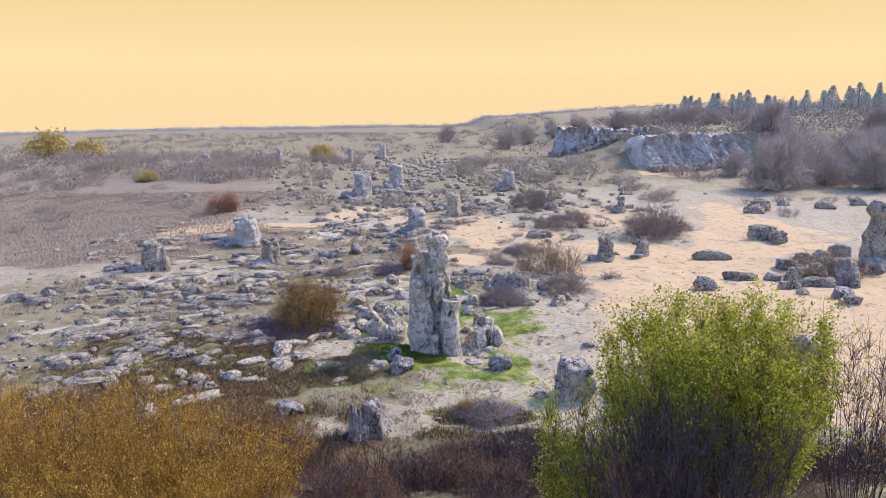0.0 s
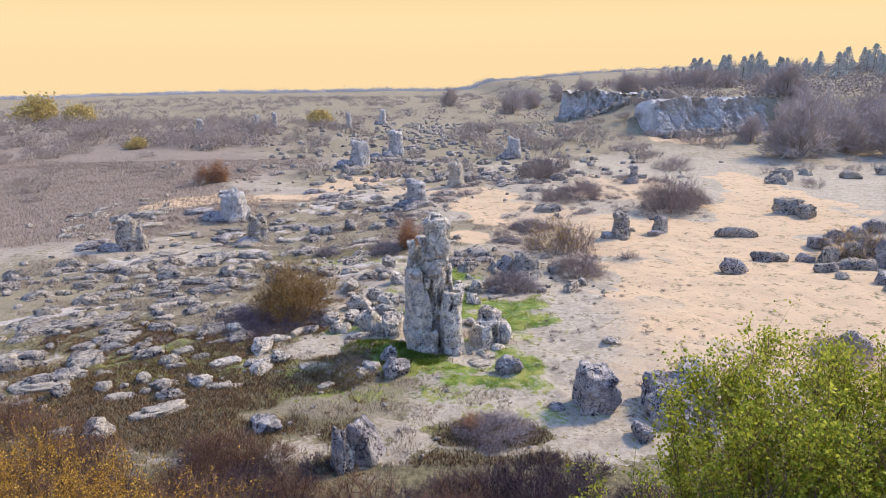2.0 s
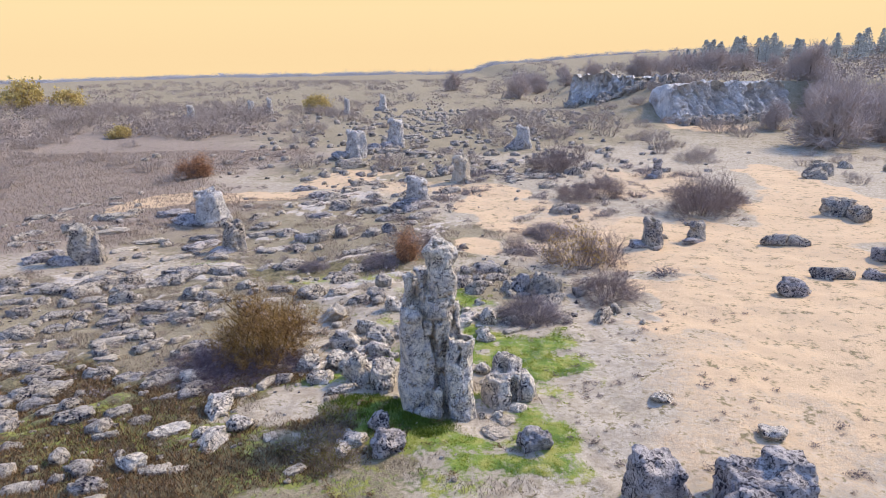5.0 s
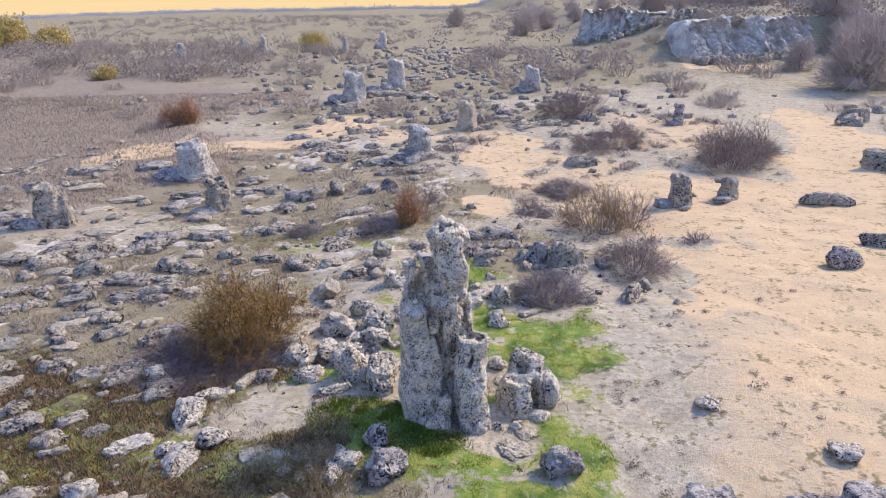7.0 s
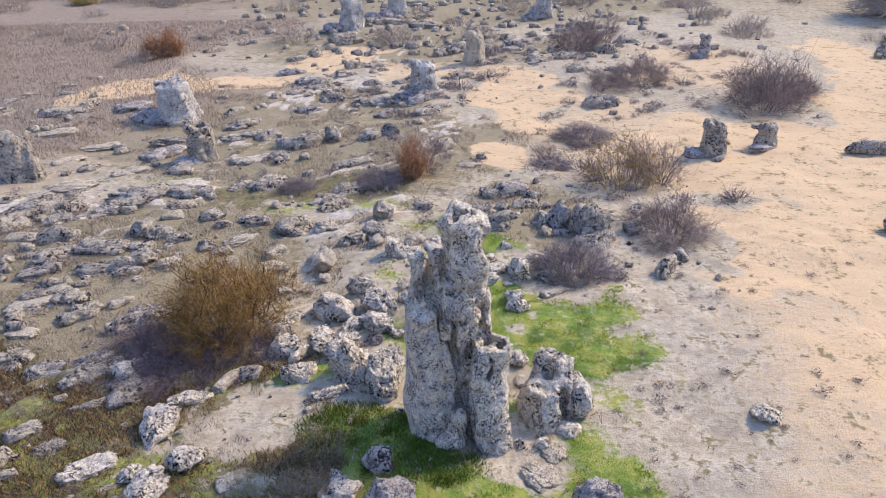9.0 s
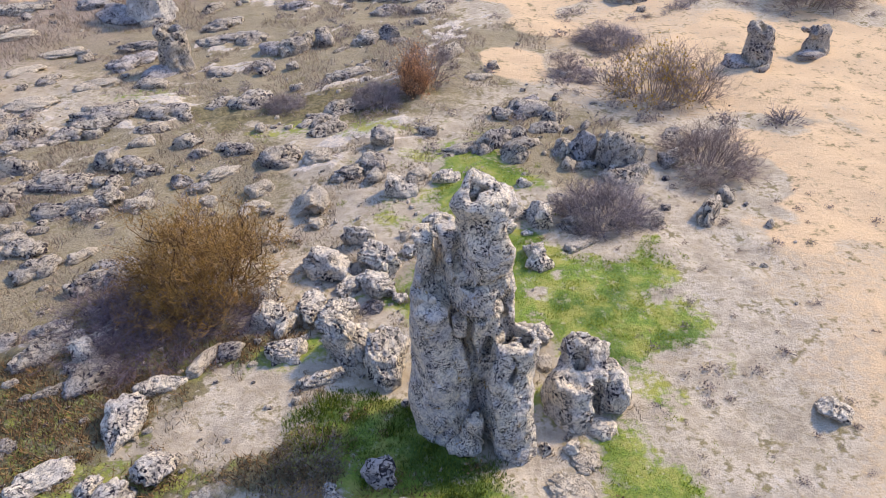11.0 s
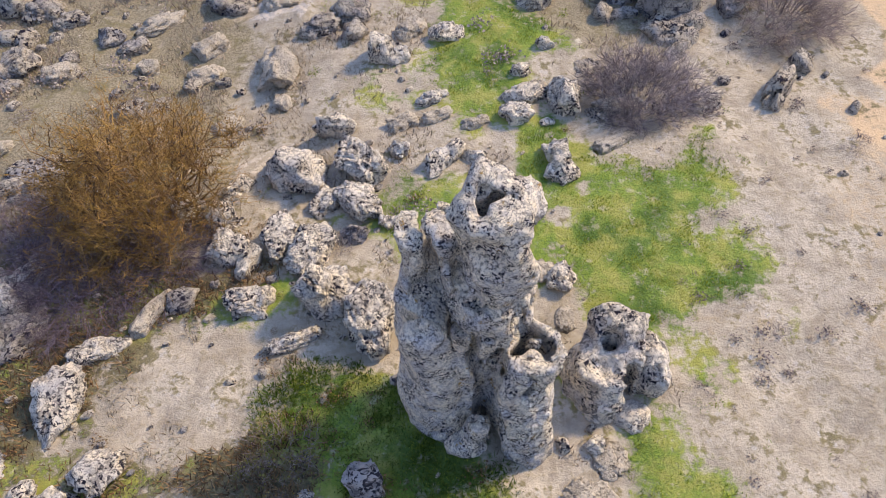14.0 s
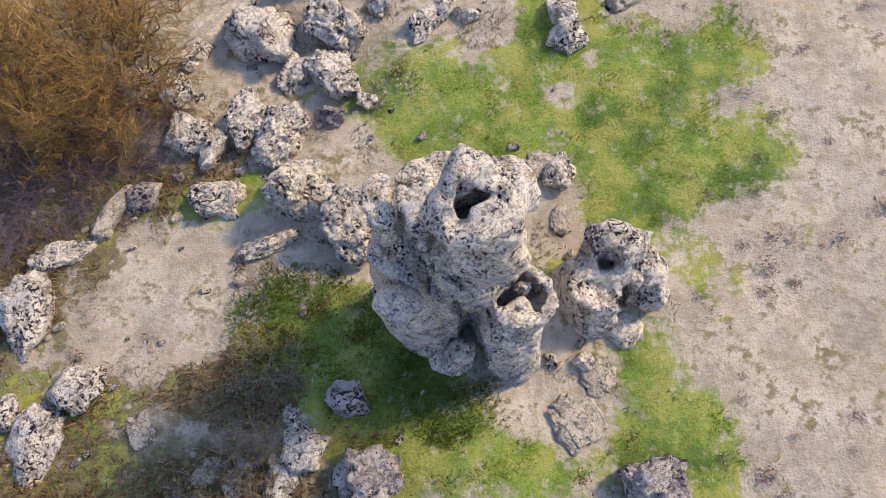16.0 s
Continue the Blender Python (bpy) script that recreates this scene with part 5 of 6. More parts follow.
def thorn_bush(x, y, radius, height):
    """A gnarled thorn bush: bent limbs, crooked branches off them, and a mesh of fine golden twigs."""
    rng = np.random.default_rng(1)
    limbs = twig_lines(rng, 64, radius * 0.92, height * 0.92, 7, 0.42, 0.2, 0.24)
    boughs = side_twigs(rng, limbs, 620, 0.5, 5)
    boughs[:, :, 2] += np.linspace(0, 0.10, 5)[None, :]
    twigs = side_twigs(rng, boughs, 4600, 0.26, 4)
    tips = side_twigs(rng, twigs, 7500, 0.11, 2)
    root = new("thorn_bush")
    root.location = (x, y, float(gz(x, y)) - 0.03)
    for name, lines, r, mat in (("limb_fan", limbs, 0.020, TWIG), ("bough_crown", boughs, 0.0095, TWIG), ("twig_crown", twigs, 0.0040, TWIG_GOLD), ("thorn_crown", tips, 0.0030, TWIG_GOLD)):
        lines[..., 2] = np.abs(lines[..., 2])
        k = lines.shape[1]
        v, f = tubes(lines, r * np.linspace(1, 0.35, k)[None, :] * rng.uniform(0.6, 1.4, (len(lines), 1)))
        part(name, mesh_of(name, v, f, mat, False), root)
    at = tips[rng.integers(0, len(tips), 2600), 1] + rng.normal(size=(2600, 3)) * 0.02
    v, f = leaf_quads(rng, at, 0.024)
    part("foliage", mesh_of("foliage", v, f, LEAF_RUSSET, False), root)
    return tagged(root, "large gnarled thorn bush with golden-brown twigs, nearly leafless", "shrub")


thorn_bush(-5.65, 28.5, 1.5, 2.15)
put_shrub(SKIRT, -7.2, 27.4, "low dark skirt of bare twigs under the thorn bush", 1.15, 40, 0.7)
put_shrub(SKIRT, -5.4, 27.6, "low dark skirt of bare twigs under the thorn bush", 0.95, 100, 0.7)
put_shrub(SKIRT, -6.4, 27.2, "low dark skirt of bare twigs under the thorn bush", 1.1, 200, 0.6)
put_shrub(LOW, 2.75, 31.0, "low dome of bare grey-brown twigs among stones", 0.95, 10, 0.95)
put_shrub(LOW2, 5.95, 33.6, "dark bare bush of brown twigs at the sand's edge", 1.05, 30, 0.62)
put_shrub(TALL, 6.1, 33.9, "upright bare shrub rising from a dark low bush", 0.85, 70, 1.0)
put_shrub(OLIVE, 5.6, 38.0, "half-bare olive shrub with dark branches", 1.15, 20)
put_shrub(TALL, 6.8, 38.4, "bare branching shrub with dark limbs", 1.1, 160)
put_shrub(RUST, -1.85, 38.3, "rust-leaved shrub with thin red-brown stems", 1.0, 10)
put_shrub(TALL, -1.6, 39.3, "bare grey shrub behind a rust-leaved shrub", 1.0, 50)
put_shrub(LOW, -3.0, 38.0, "low bare grey bush in dry turf", 0.75, 80, 0.7)
put_shrub(LOW, -5.9, 37.6, "low bare grey bush in dry turf", 0.55, 20, 0.8)
put_shrub(LOW2, 14.1, 47.4, "wide dark bare bush on the sand's edge", 1.5, 0, 0.95)
put_shrub(LOW2, 15.8, 49.0, "wide dark bare bush on the sand's edge", 1.2, 60, 0.9)
put_shrub(TALL, 14.8, 48.0, "upright bare shrub in a wide dark bush", 1.6, 10)
put_shrub(LOW2, 9.6, 52.5, "wide dark bare bush in dry turf", 1.2, 90, 0.9)
put_shrub(LOW2, 7.8, 51.0, "wide dark bare bush in dry turf", 1.0, 10, 0.8)
put_shrub(TALL, 8.9, 61.5, "bare dark shrub in the stony plain", 1.7, 30)
put_shrub(LOW2, 7.6, 61.0, "wide bare bush in the stony plain", 1.3, 50)
put_shrub(LOW, 5.0, 43.0, "low bare grey bush on sandy turf", 1.1, 20, 0.55)
put_shrub(LOW, 3.3, 39.6, "low bare grey bush on sandy turf", 0.7, 70, 0.4)
put_shrub(TALL, 3.1, 40.2, "small dark bare shrub on sandy turf", 0.55, 70)
put_shrub(LOW2, 12.8, 24.3, "dark low bush round a leaning block", 0.8, 0, 0.6)
put_shrub(DWARF, -2.9, 24.45, "low brown dwarf bush with olive tips", 1.2, 30)
put_shrub(DWARF, -3.2, 23.0, "low brown dwarf bush with olive tips", 1.5, 0)
put_shrub(DWARF, -2.6, 22.6, "low brown dwarf bush with olive tips", 1.3, 60)
put_shrub(OLIVE, -2.85, 23.4, "small half-green shrub in short dark grass", 0.42, 60, 0.7)
put_shrub(LOW, 1.25, 19.5, "low bare heath bush on mossy ground", 0.85, 30, 0.55)
put_shrub(RUST, 0.7, 19.6, "low rusty heath plants on mossy ground", 0.5, 30, 0.7)
put_shrub(OLIVE, 20.6, 36.5, "low shrub with yellow-green leaves on a rock mass", 1.5, 30, 0.6)
put_shrub(RUST, -18.6, 61.0, "small rust-leaved shrub in the dry meadow", 1.5, 20, 0.8)
put_shrub(RUST, -19.6, 60.4, "small rust-leaved shrub in the dry meadow", 1.2, 80, 0.8)
put_shrub(LOW2, -19.5, 61.5, "dark bare bush in the dry meadow", 1.1, 20)
put_shrub(YEL, -73.0, 132.0, "broad yellow autumn bush on the far plain", 1.6, 20, 1.1)
put_shrub(YEL, -66.5, 134.0, "broad yellow autumn bush on the far plain", 1.2, 80, 1.0)
put_shrub(YEL, -20.4, 121.0, "round yellow autumn bush on the far plain", 0.85, 80, 0.95)
put_shrub(YEL, -36.3, 87.0, "ochre autumn bush in the scrub belt", 0.55, 10, 0.9)


def scatter_shrubs():
    rng = random.Random(5)

    def spot(kinds, n, xs, ys, lo, hi, label, group, flat=(0.6, 1.0)):
        for _ in range(n):
            x, y = rng.uniform(*xs), rng.uniform(*ys)
            if float(blobs(np.array([x]), np.array([y]), SAND)[0]) > 0.4:
                continue
            put_shrub(rng.choice(kinds), x, y, label, rng.uniform(lo, hi), rng.uniform(0, 360), rng.uniform(*flat), group)

    spot([SMALL], 70, (-3, 18), (36, 62), 0.7, 1.7, "low tuft of grey heath on sandy soil", "heath tufts")
    spot([SMALL, MID], 70, (-22, 22), (62, 100), 0.6, 1.5, "low grey scrub bush on the stony plain", "scrub bushes")
    spot([SMALL], 26, (3, 12), (20, 33), 0.16, 0.42, "tiny dry tuft on trodden dusty soil", "dry tufts")
    spot([SMALL], 40, (-16, 0), (19, 36), 0.2, 0.6, "low grey tuft among limestone ledges", "heath tufts")
    spot([MID], 80, (-75, -12), (78, 135), 0.8, 2.1, "grey bare scrub bush on the far plain", "scrub bushes")
    spot([MID], 60, (-95, -25), (84, 126), 1.4, 3.0, "tall brown bare scrub bush in the far belt", "scrub bushes", (0.5, 0.8))
    spot([MID], 45, (2, 32), (80, 110), 0.8, 1.9, "grey bare scrub bush before the rock face", "scrub bushes")
    spot([MID], 22, (18, 40), (50, 74), 0.5, 1.1, "grey bare scrub bush beside the sandy track", "scrub bushes")
    spot([MID], 24, (-48, -20), (52, 80), 0.5, 1.3, "grey bare scrub bush in the dry meadow", "scrub bushes")


scatter_shrubs()

# foreground: the green shrub-tree, the ochre thicket and the dark heath
def upright_bush(name, seed, cx, cy, rx, ry, base, top, stems, fine, leaves, leaf, twig, leaf_material, label, leaf_low=0.2, thick=0.013, gaps=-0.9):
    """A thicket of upright shoots with leaves, each shoot ending at its own height."""
    rng = np.random.default_rng(seed)
    a, t = rng.uniform(0, 6.283, stems), np.sqrt(rng.uniform(0, 1, stems))
    tx, ty = np.cos(a) * t * rx, np.sin(a) * t * ry
    h = (top - base) * (1 - 0.12 * t ** 2) * rng.uniform(0.80, 1.04, stems)
    s = np.linspace(0, 1, 7)[None, :, None]
    root = np.stack([tx * 0.3, ty * 0.3, 0 * tx], axis=-1)[:, None, :]
    tip = np.stack([tx, ty, h], axis=-1)[:, None, :]
    mid = np.stack([tx * 0.8, ty * 0.8, h * 0.4], axis=-1)[:, None, :]
    lines = root * (1 - s) ** 2 + 2 * mid * s * (1 - s) + tip * s ** 2 + rng.normal(size=(stems, 7, 3)) * 0.07 * s
    side = side_twigs(rng, lines, fine, 0.32)
    side[:, :, 2] += np.linspace(0, 0.2, 3)[None, :]
    v0, f0 = tubes(lines, thick * np.linspace(1, 0.22, 7)[None, :] * rng.uniform(0.6, 1.3, (stems, 1)))
    v1, f1 = tubes(side, 0.3 * thick * np.linspace(1, 0.4, 3)[None, :] * rng.uniform(0.7, 1.3, (fine, 1)))
    root_ob = new(name)
    root_ob.location = (cx, cy, base)
    part("twig_crown", mesh_of("twig_crown", np.concatenate([v0, v1]), np.concatenate([f0, f1 + len(v0)]), twig, False), root_ob)
    spots = np.concatenate([side.reshape(-1, 3), lines[:, 4:].reshape(-1, 3)])
    spots = spots[spots[:, 2] > leaf_low * (top - base)]
    at = spots[rng.integers(0, len(spots), leaves)] + rng.normal(size=(leaves, 3)) * leaf * 1.2
    at = at[vnoise(at * 2.4, seed + 3) + 0.5 * vnoise(at * 6.0, seed + 4) + rng.normal(size=leaves) * 0.12 > gaps]
    v, f = leaf_quads(rng, at, leaf)
    part("foliage", mesh_of("foliage", v, f, leaf_material, False), root_ob)
    return tagged(root_ob, label, "shrub")


upright_bush("green_shrub", 21, 4.1, 10.0, 1.8, 1.3, 1.7, 5.72, 190, 4600, 120000, 0.040, TWIG, LEAF_GREEN, "tall yellow-green leafy shrub with upright shoots", 0.46, gaps=-0.3)
upright_bush("green_shrub", 22, 1.92, 9.3, 0.5, 0.6, 1.8, 4.65, 34, 600, 17000, 0.034, TWIG, LEAF_GREEN, "smaller green leafy shrub with upright shoots", 0.2, gaps=-0.15)
upright_bush("bare_thicket", 23, 6.9, 10.6, 1.0, 0.9, 1.6, 5.1, 46, 1200, 700, 0.045, DARK_TWIG, LEAF_OCHRE, "bare reddish thicket beside the green shrub", 0.3)
upright_bush("bare_thicket", 24, 3.3, 8.75, 1.6, 0.5, 1.9, 4.85, 120, 3000, 300, 0.03, DARK_TWIG, LEAF_OCHRE, "bare grey thicket beneath the green shrub", 0.3, 0.014)
for i, (tx, ty, tr, tt) in enumerate([(-3.6, 10.6, 1.3, 3.75), (-5.2, 11.0, 1.5, 4.1), (-6.9, 10.6, 1.5, 4.15), (-4.4, 9.4, 1.3, 3.6), (-6.0, 9.5, 1.5, 3.8), (-8.6, 11.4, 1.4, 4.0)]):
    upright_bush("ochre_shrub", 31 + i, tx, ty, tr, 1.1, float(gz(tx, ty)) - 0.05, tt, 130, 2200, 22000, 0.027, TWIG_GOLD, LEAF_GOLD, "dense ochre autumn shrub with fine leaves", 0.25, 0.010, -0.3)
HEATH = shrub("heath_bush", 41, 0.9, 0.95, 110, 1000, 0.008, TWIG_RED, 500, 0.026, LEAF_RUSSET, 0.4, k=4)
HEATH2 = shrub("heath_bush", 42, 0.9, 0.75, 110, 1000, 0.008, DARK_TWIG, 200, 0.026, LEAF_RUSSET, 0.4, k=4)


def foreground_heath():
    rng = random.Random(8)
    for _ in range(62):
        x = rng.uniform(-13, 8.5)
        y = rng.uniform(12.6, 17.4) + (0.9 if x < -3 else 0.0)
        if -3.0 < x < 0.4 and y > 16.6 or y > 16.2 and x > 2.5:
            continue
        put_shrub(rng.choice([HEATH, HEATH, HEATH2]), x, y, "dark red-brown heath bush on the bank", rng.uniform(0.7, 1.25), rng.uniform(0, 360), rng.uniform(0.7, 1.1), "heath on the bank")


foreground_heath()
DARK = shrub("dark_heath", 43, 0.9, 0.7, 110, 1300, 0.008, DARK_TWIG, 0, k=4)
for i, (hx, hy, hs) in enumerate([(1.8, 17.2, 0.9), (2.6, 17.0, 0.9), (1.1, 17.1, 0.8), (0.2, 17.0, 0.7), (-0.2, 16.3, 0.8), (0.8, 16.3, 1.0), (1.9, 16.2, 1.0), (3.0, 16.0, 1.0), (-2.9, 18.0, 0.6), (-3.5, 17.2, 0.8),
                                  (9.4, 15.4, 1.1), (8.4, 15.0, 1.2), (10.5, 15.8, 1.1), (7.4, 14.6, 1.2), (4.2, 16.3, 0.8), (3.4, 17.8, 0.6), (2.4, 18.2, 0.5)]):
    put_shrub(DARK, hx, hy, "dark purple-brown heath in the hollow of the bank", hs, i * 47, 0.9, "heath on the bank")
for i in range(12):
    put_shrub(DARK, -0.6 + 1.15 * (i % 4) + 0.3 * math.sin(i * 2.1), 14.2 + 0.62 * (i // 4) + 0.25 * math.cos(i * 1.7), "dark purple-brown heath in the hollow of the bank", 0.8 + 0.2 * math.sin(i * 3.3), i * 61, 0.85, "heath on the bank")


def blades(name, n, where, height, width, material, seed, label, lean=0.5):
    """Single grass blades, as one piece of stuff."""
    rng = np.random.default_rng(seed)
    x, y = where(rng, n)
    z = gz(x, y) + 0.0
    h = height * rng.uniform(0.5, 1.4, len(x))
    a = rng.uniform(0, 6.283, len(x))
    lx, ly = np.cos(a) * h * lean * rng.uniform(0.2, 1.2, len(x)), np.sin(a) * h * lean * rng.uniform(0.2, 1.2, len(x))
    b = rng.uniform(0, 6.283, len(x))
    sx, sy = np.cos(b) * width, np.sin(b) * width
    v = np.stack([np.stack([x - sx, y - sy, z], -1), np.stack([x + sx, y + sy, z], -1), np.stack([x + lx, y + ly, z + h], -1)], axis=1)
    me = mesh_of(name, v.reshape(-1, 3), np.arange(len(x) * 3).reshape(-1, 3), material, False)
    return tagged(new(name, me), label, "grass", kind="stuff")


def on_moss(rng, n):
    x, y = rng.uniform(-4.2, 4.6, n * 4), rng.uniform(21, 34.5, n * 4)
    thin = fbm(np.stack([x * 2.6, y * 2.6, 0 * x], -1), 58, 4)
    ok = blobs(x, y, MOSS, 1.3, 1.1, 6, 0.5) - 0.8 * blobs(x, y, BARE, 1.2, 1.2, 17, 0.4) + 0.55 * thin > 0.45 + 0.5 * rng.uniform(0, 1, n * 4)
    return x[ok][:n], y[ok][:n]


def on_turf(rng, n):
    x, y = rng.uniform(-14, 2.4, n * 3), rng.uniform(17.5, 36, n * 3)
    p = np.stack([x * 1.3, y * 1.3, 0 * x], -1)
    ok = (fbm(p, 51, 3) > 0.1) & (blobs(x, y, SAND) < 0.3) & (blobs(x, y, MOSS, 1.3, 1.1, 6, 0.5) < 0.15)
    return x[ok][:n], y[ok][:n]


def on_meadow(rng, n):
    x, y = rng.uniform(-45, -12, n * 3), rng.uniform(36, 75, n * 3)
    ok = blobs(x, y, STRAWS, 0.6, 0.2, 7) > 0.5
    return x[ok][:n], y[ok][:n]


# ground on the pillar's shadow side, where the darkened grass stands
def in_pillar_shadow(rng, n):
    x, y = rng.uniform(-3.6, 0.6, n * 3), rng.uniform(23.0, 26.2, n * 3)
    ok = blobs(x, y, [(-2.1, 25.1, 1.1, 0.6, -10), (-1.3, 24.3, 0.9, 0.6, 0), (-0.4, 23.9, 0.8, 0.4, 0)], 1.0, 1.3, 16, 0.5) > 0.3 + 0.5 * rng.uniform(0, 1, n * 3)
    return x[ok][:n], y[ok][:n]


blades("rank_turf", 12000, in_pillar_shadow, 0.075, 0.009, GRASS_SHADED, 66, "rank grass at the pillar's foot, darkened to paint the pillar's shadow", 0.8)
blades("green_turf", 46000, on_moss, 0.045, 0.007, GRASS, 61, "short green moss and grass round the pillar", 0.9)
blades("dry_turf", 45000, on_turf, 0.08, 0.008, WITHERED, 62, "thin dry grass between the stones", 0.9)
blades("meadow_straw", 60000, on_meadow, 0.15, 0.016, STRAW_PINK, 63, "pale dry grass of the meadow", 0.7)


def on_scrub(rng, n):
    x, y = rng.uniform(-14, 3, n * 3), rng.uniform(18, 29, n * 3)
    ok = blobs(x, y, SCRUBS, 1.0, 0.8, 8, 0.5) - 0.8 * blobs(x, y, BARE, 1.2, 1.2, 17, 0.4) > 0.35 + 0.4 * rng.uniform(0, 1, n * 3)
    return x[ok][:n], y[ok][:n]


def on_field(rng, n):
    x, y = rng.uniform(-20, 6, n * 2), rng.uniform(27, 56, n * 2)
    ok = (blobs(x, y, TURFS, 0.8, 0.3, 11, 0.5) > 0.5) & (fbm(np.stack([x * 0.9, y * 0.9, 0 * x], -1), 55, 3) > 0.05)
    return x[ok][:n], y[ok][:n]


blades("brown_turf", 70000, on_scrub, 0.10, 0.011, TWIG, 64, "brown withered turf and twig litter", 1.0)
blades("grey_turf", 60000, on_field, 0.13, 0.011, STRAW_PINK, 65, "grey-brown dry turf between limestone shelves", 0.9)


def bank_heath():
    rng = random.Random(28)
    for _ in range(34):
        x, y = rng.uniform(-13.5, -3.6), rng.uniform(15.6, 18.6)
        put_shrub(rng.choice([HEATH, HEATH, DARK, HEATH2]), x, y, "dark red-brown heath bush on the bank", rng.uniform(0.55, 0.95), rng.uniform(0, 360), rng.uniform(0.7, 1.0), "heath on the bank")
    for x, y, s in ((-10.6, 19.6, 0.9), (-9.4, 19.3, 0.8), (-11.6, 20.1, 1.0), (-8.6, 18.7, 0.7)):
        put_shrub(HEATH, x, y, "ochre-brown heath bush among stones", s, x * 40, 0.8, "heath on the bank")


bank_heath()


def low_tufts(name, n, spread, size, material, seed, label):
    """Countless low cushions of dry heath, as one piece of stuff."""
    rng = np.random.default_rng(seed)
    vs, fs, at = [], [], 0
    while n:
        x, y = spread(rng)
        if float(blobs(np.array([x]), np.array([y]), SAND)[0]) > 0.6 or float(blobs(np.array([x]), np.array([y]), BARE)[0]) > 0.4:
            continue
        s = size(rng)
        k = 90
        p = np.abs(rng.normal(size=(k, 3))) * np.array([0, 0, s * 0.3]) + rng.normal(size=(k, 3)) * np.array([s * 0.42, s * 0.36, 0]) + np.array([x, y, float(gz(x, y))])
        v, f = leaf_quads(rng, p, s * 0.17, -0.4)
        vs.append(v)
        fs.append(f + at)
        at += len(v)
        n -= 1
    return tagged(new(name, mesh_of(name, np.concatenate(vs), np.concatenate(fs), material, False)), label, "heath", kind="stuff")


low_tufts("heath_cushions", 330, lambda r: (r.normal(5, 6.5), r.uniform(36, 66)), lambda r: r.uniform(0.16, 0.45), HEATHER, 91, "low mauve heath cushions on sandy soil")
low_tufts("heath_cushions", 260, lambda r: (r.normal(-9, 5.0), r.uniform(26, 58)), lambda r: r.uniform(0.12, 0.35), HEATHER, 92, "low mauve heath cushions among limestone ledges")
low_tufts("heath_cushions", 230, lambda r: (r.uniform(2.6, 14), r.uniform(19, 33)), lambda r: 0.05 + 0.16 * r.uniform(0, 1) ** 2, TWIG_MAUVE, 93, "tiny heath cushions on trodden dusty soil")
low_tufts("heath_cushions", 160, lambda r: (r.normal(-4.5, 2.4), r.normal(24.0, 2.4)), lambda r: r.uniform(0.08, 0.22), TWIG, 94, "brown heath cushions between the boulders")

# ---- the rock face, the woods and the skyline ----
def rock_face(name, a, b, top, seed, label):
    """A fluted limestone face from a to b on the plan, its broken rim running back into the slope."""
    n, m = int(math.dist(a, b) / 0.13), 46
    u, h = np.meshgrid(np.linspace(0, 1, n), np.linspace(0, 1.3, m), indexing="ij")
    along = np.array(b) - np.array(a)
    nx, ny = along[1] / np.linalg.norm(along), -along[0] / np.linalg.norm(along)
    s = u * math.dist(a, b)
    zero = 0 * s
    rim = 1 + 0.05 * fbm(np.stack([s * 0.45, zero, zero], -1), seed, 4) - 0.10 * np.clip(vnoise(np.stack([s * 1.3, zero, zero], -1), seed + 2), 0, 1)
    tall = top * rim * smooth(0, 0.07, u) * smooth(1.0, 0.93, u)
    up, back = np.clip(h, 0, 1), np.clip(h - 1, 0, 1) * 14
    z = -0.5 + up * (tall + 0.5)
    cleft = np.abs(vnoise(np.stack([s * 0.85 + 0.25 * z, z * 0.16, zero], -1), seed + 5))
    out = 0.7 * fbm(np.stack([s * 0.35, z * 0.2, zero], -1), seed + 6, 3) - 0.9 * np.clip(1 - cleft * 5, 0, 1)
    out = out + 0.45 * fbm(np.stack([s * 1.9, z * 0.55, zero], -1), seed + 9, 4) + 0.34 * fbm(np.stack([s * 3.6, z * 2.6, zero], -1), seed + 11, 3)
    out = (out + 2.0 * (1 - up) ** 2.2) * (h < 1) + 0.25 * (h >= 1)
    x, y = a[0] + along[0] * u + nx * (out - back), a[1] + along[1] * u + ny * (out - back)
    z = z + (h > 1) * (0.35 * fbm(np.stack([s * 0.9, back, zero], -1), seed + 3, 3) - 0.25 * back)
    root = new(name)
    root.location = (a[0], a[1], 0)
    xyz = np.stack([x - a[0], y - a[1], z], -1)
    cuts = np.linspace(0, n - 1, max(3, n // 18)).astype(int)
    for lo, hi in zip(cuts[:-1], cuts[1:]):
        piece = xyz[lo:hi + 1]
        ids = np.arange(piece.shape[0] * m).reshape(-1, m)
        f = np.stack([ids[:-1, :-1], ids[1:, :-1], ids[1:, 1:], ids[:-1, 1:]], -1).reshape(-1, 4)
        part("buttress", mesh_of("buttress", piece.reshape(-1, 3), f, HAZED_CLIFF, False), root)
    return tagged(root, label, "rock face")


rock_face("rock_face", (26.8, 97.4), (46.5, 106.6), 4.5, 3, "broken grey limestone face of an old quarry")
rock_face("rock_face", (18.5, 121.0), (33.5, 111.5), 4.9, 8, "low grey limestone face farther back in the slope")


def talus():
    rng = random.Random(17)
    for _ in range(110):
        u = rng.random()
        far = rng.random() < 0.35
        a, b = ((18.5, 121.0), (33.5, 111.5)) if far else ((28.0, 98.0), (43.0, 105.0))
        x, y = a[0] + (b[0] - a[0]) * u, a[1] + (b[1] - a[1]) * u - rng.uniform(1.5, 6.0)
        stone(x, y, rng.uniform(0.6, 2.0), rng.uniform(0.5, 1.4), rng.uniform(0.5, 1.2), rng.uniform(0, 180))


talus()


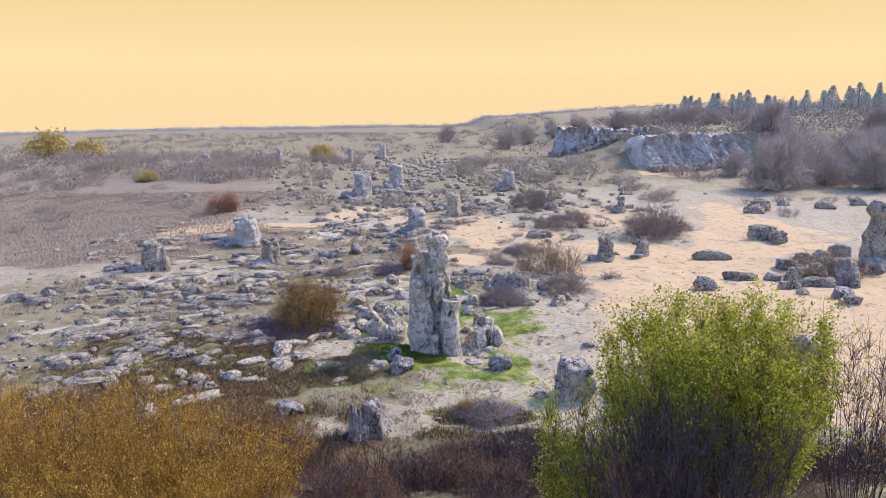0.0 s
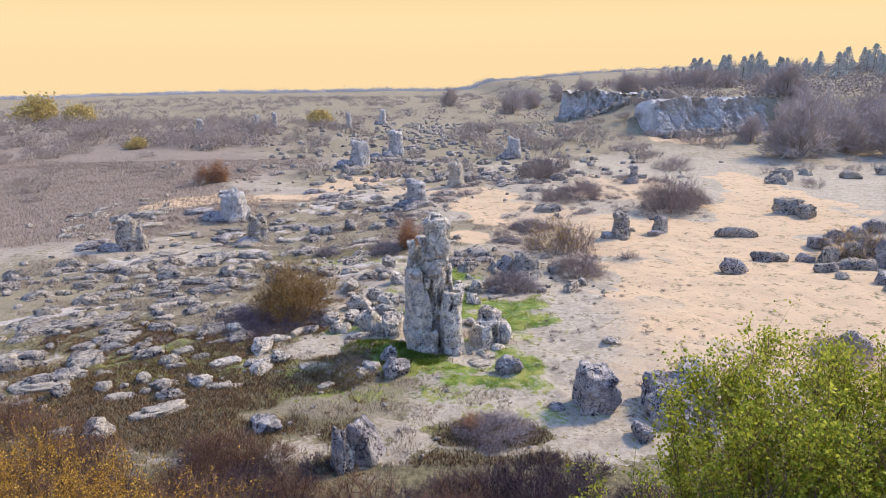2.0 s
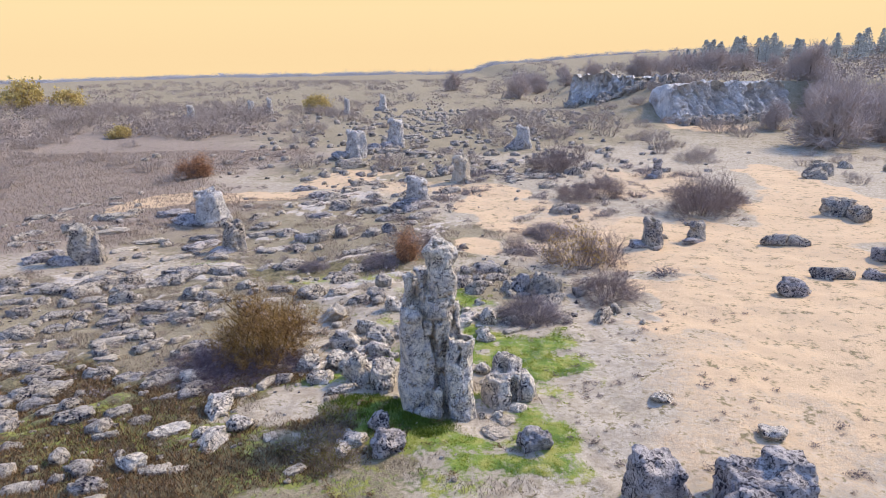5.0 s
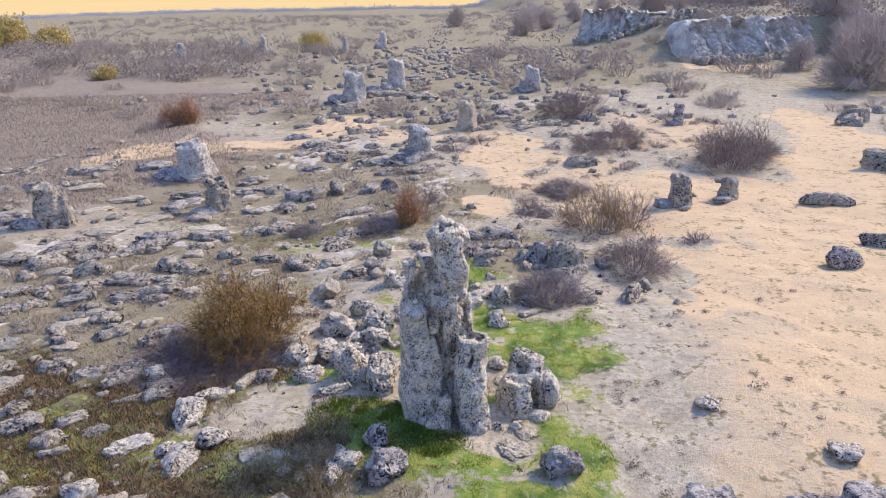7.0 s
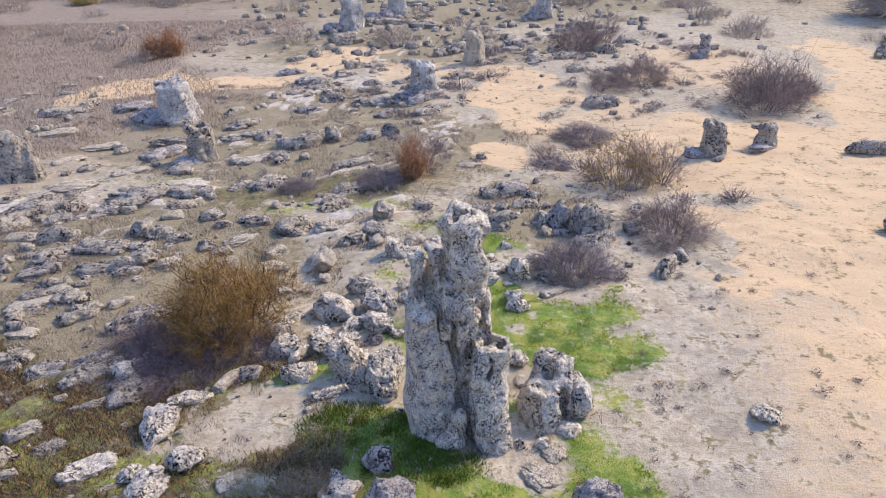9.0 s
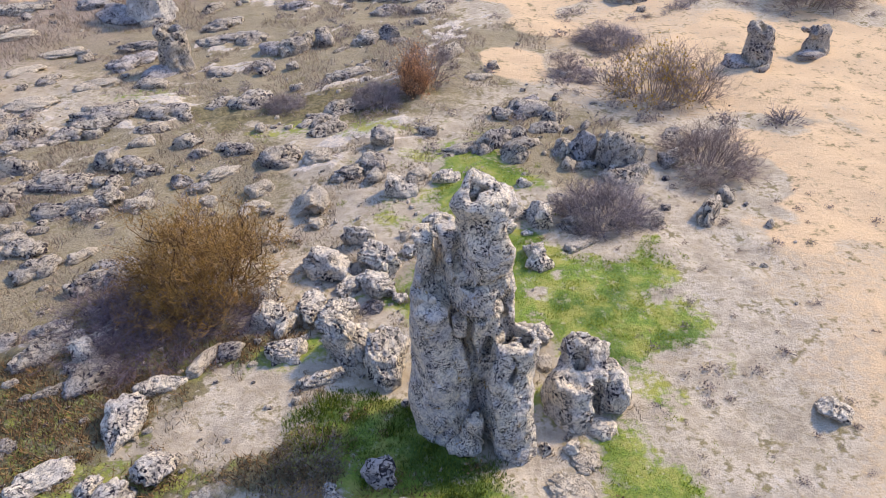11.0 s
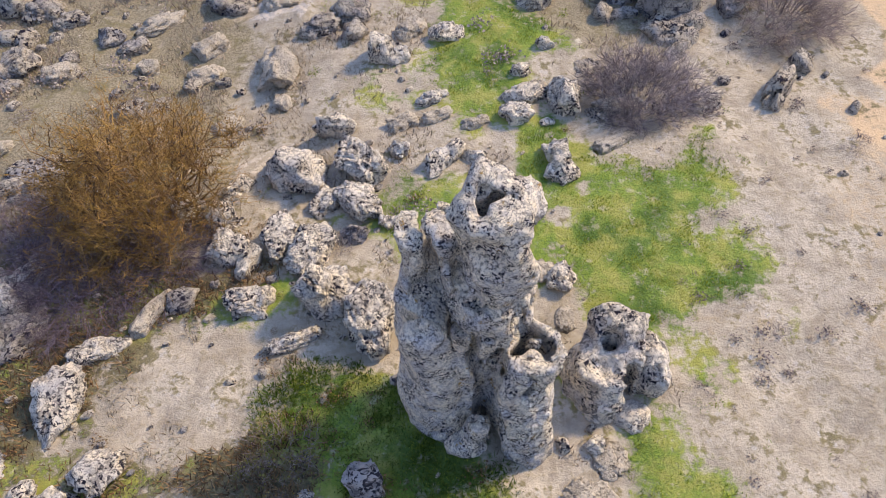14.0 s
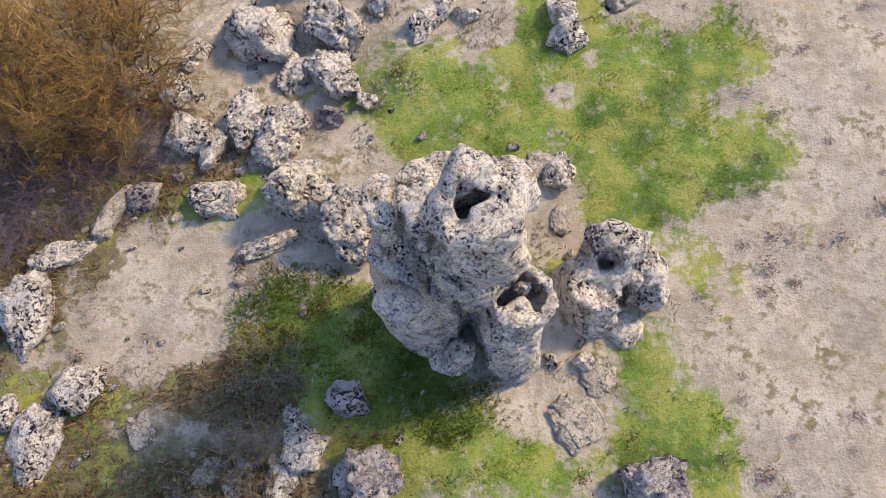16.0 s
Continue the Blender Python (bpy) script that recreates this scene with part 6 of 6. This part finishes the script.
def tree_mesh(seed, height, spread, n, material, thick=0.06):
    """A bare tree: limbs from a short trunk, and a haze of twigs."""
    rng = np.random.default_rng(seed)
    main = twig_lines(rng, 40, spread * 0.9, height * 0.92, base=0.08)
    side = side_twigs(rng, main, n, height * 0.15, 2)
    side = side + rng.normal(size=(n, 1, 3)) * np.array([0.09, 0.09, 0.06]) * height * 0.55
    side[..., 2] = np.abs(side[..., 2])
    v0, f0 = tubes(main, thick * np.linspace(1, 0.2, 6)[None, :] * rng.uniform(0.5, 1.2, (40, 1)))
    v1, f1 = tubes(side, thick * 0.42 * np.linspace(1, 0.4, 2)[None, :] * rng.uniform(0.7, 1.4, (n, 1)))
    crown = mesh_of("crown", np.concatenate([v0, v1]), np.concatenate([f0, f1 + len(v0)]), material, False)
    tv, tf = tubes(np.array([[[0, 0, -0.2], [0.05, 0, height * 0.2], [0, 0.08, height * 0.45]]]), np.array([[thick * 2.4, thick * 1.8, thick]]), 8)
    return mesh_of("trunk", tv, tf, BARK), crown


def pine_mesh(seed, height, spread):
    """A pine: a tapered trunk, whorls of drooping boughs with ragged tufts."""
    rng = np.random.default_rng(seed)
    n = 850
    t = rng.uniform(0.12, 1.0, n) ** 1.15
    a = rng.uniform(0, 6.283, n)
    r = spread * (1 - t) ** 0.8 * rng.uniform(0.35, 1.08, n) + 0.1
    at = np.stack([np.cos(a) * r, np.sin(a) * r, t * height - 0.12 * r], -1)
    v, f = leaf_quads(rng, at, 0.06 * height, 0.2)
    tv, tf = tubes(np.array([[[0, 0, -0.3], [0.05, 0, height * 0.5], [0, 0, height * 0.98]]]), np.array([[height * 0.022, height * 0.014, 0.02]]), 8)
    return mesh_of("trunk", tv, tf, BARK), mesh_of("crown", v, f, HAZED_PINE, False)


def put_tree(kind, meshes, x, y, s, turn, label, group):
    root = new(kind)
    root.matrix_world = pose(x, y, float(gz(x, y)) - 0.1, 0, 0, turn) @ Matrix.Scale(s, 4)
    for name, me in zip(("trunk", "crown"), meshes):
        part(name, me, root)
    return tagged(root, label, "tree", group)


BARES = [tree_mesh(70 + i, 6.2, 3.0, 2000, HAZED_TREE) for i in range(3)]
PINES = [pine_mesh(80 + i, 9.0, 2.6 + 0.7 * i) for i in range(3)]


def woods():
    rng = random.Random(3)
    for _ in range(95):
        x = rng.uniform(33, 92)
        y = rng.uniform(72, 112) + (x - 33) * 0.12
        if x < 47 and y > 92:
            continue
        put_tree("bare_tree", rng.choice(BARES), x, y, rng.uniform(0.6, 1.15), rng.uniform(0, 360), "bare grey-brown tree in the wood", "bare wood")
    for _ in range(170):
        x = rng.uniform(60, 210)
        y = rng.uniform(165, 205) + (110 - x) * 0.15
        put_tree("pine_tree", rng.choice(PINES), x, y, rng.uniform(0.3, 0.72), rng.uniform(0, 360), "pine on the skyline rise, paled by painted haze", "pines on the rise")
    for x, y, s in ((66, 172, 0.75), (94, 150, 0.95), (112, 158, 0.8), (60, 176, 0.6)):
        put_tree("pine_tree", PINES[0], x, y, s, x * 7, "tall pine above the wood, paled by painted haze", "pines on the rise")
    for _ in range(26):
        x = rng.uniform(14, 70)
        y = rng.uniform(140, 190)
        put_tree("bare_tree", rng.choice(BARES), x, y, rng.uniform(0.5, 0.9), rng.uniform(0, 360), "bare grey-brown tree on the far rise", "bare wood")
    put_tree("bare_tree", BARES[0], 14.0, 150.0, 1.0, 30, "round bare tree on the far plain", "far trees")
    put_tree("bare_tree", BARES[1], 1.5, 185.0, 0.95, 80, "round bare tree on the far plain", "far trees")


woods()


def far_scrub(name, n, spread, size, material, seed, label, k=44, leaf=0.36):
    """Uncountable far scrub and hedges, as one piece of stuff."""
    rng = np.random.default_rng(seed)
    vs, fs, at = [], [], 0
    for _ in range(n):
        x, y = spread(rng)
        s = size(rng)
        p = rng.normal(size=(k, 3)) * np.array([s * 0.6, s * 0.5, s * 0.25]) + np.array([x, y, float(gz(x, y)) + s * 0.35])
        v, f = leaf_quads(rng, p, s * leaf, 0.0)
        vs.append(v)
        fs.append(f + at)
        at += len(v)
    return tagged(new(name, mesh_of(name, np.concatenate(vs), np.concatenate(fs), material, False)), label, "scrub", kind="stuff")


def belt(r):
    return r.uniform(-150, 40), r.uniform(120, 330)


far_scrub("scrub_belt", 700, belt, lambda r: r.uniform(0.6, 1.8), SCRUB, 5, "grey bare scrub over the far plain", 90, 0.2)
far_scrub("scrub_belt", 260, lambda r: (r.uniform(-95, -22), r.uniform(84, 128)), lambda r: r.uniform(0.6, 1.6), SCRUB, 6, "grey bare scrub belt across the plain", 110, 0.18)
far_scrub("skyline_wood", 2000, lambda r: (r.uniform(-520, 260), r.uniform(480, 640)), lambda r: r.uniform(1.6, 3.4), HAZED_WOOD, 7, "distant wood along the skyline, blue-grey haze painted in", 56, 0.24)
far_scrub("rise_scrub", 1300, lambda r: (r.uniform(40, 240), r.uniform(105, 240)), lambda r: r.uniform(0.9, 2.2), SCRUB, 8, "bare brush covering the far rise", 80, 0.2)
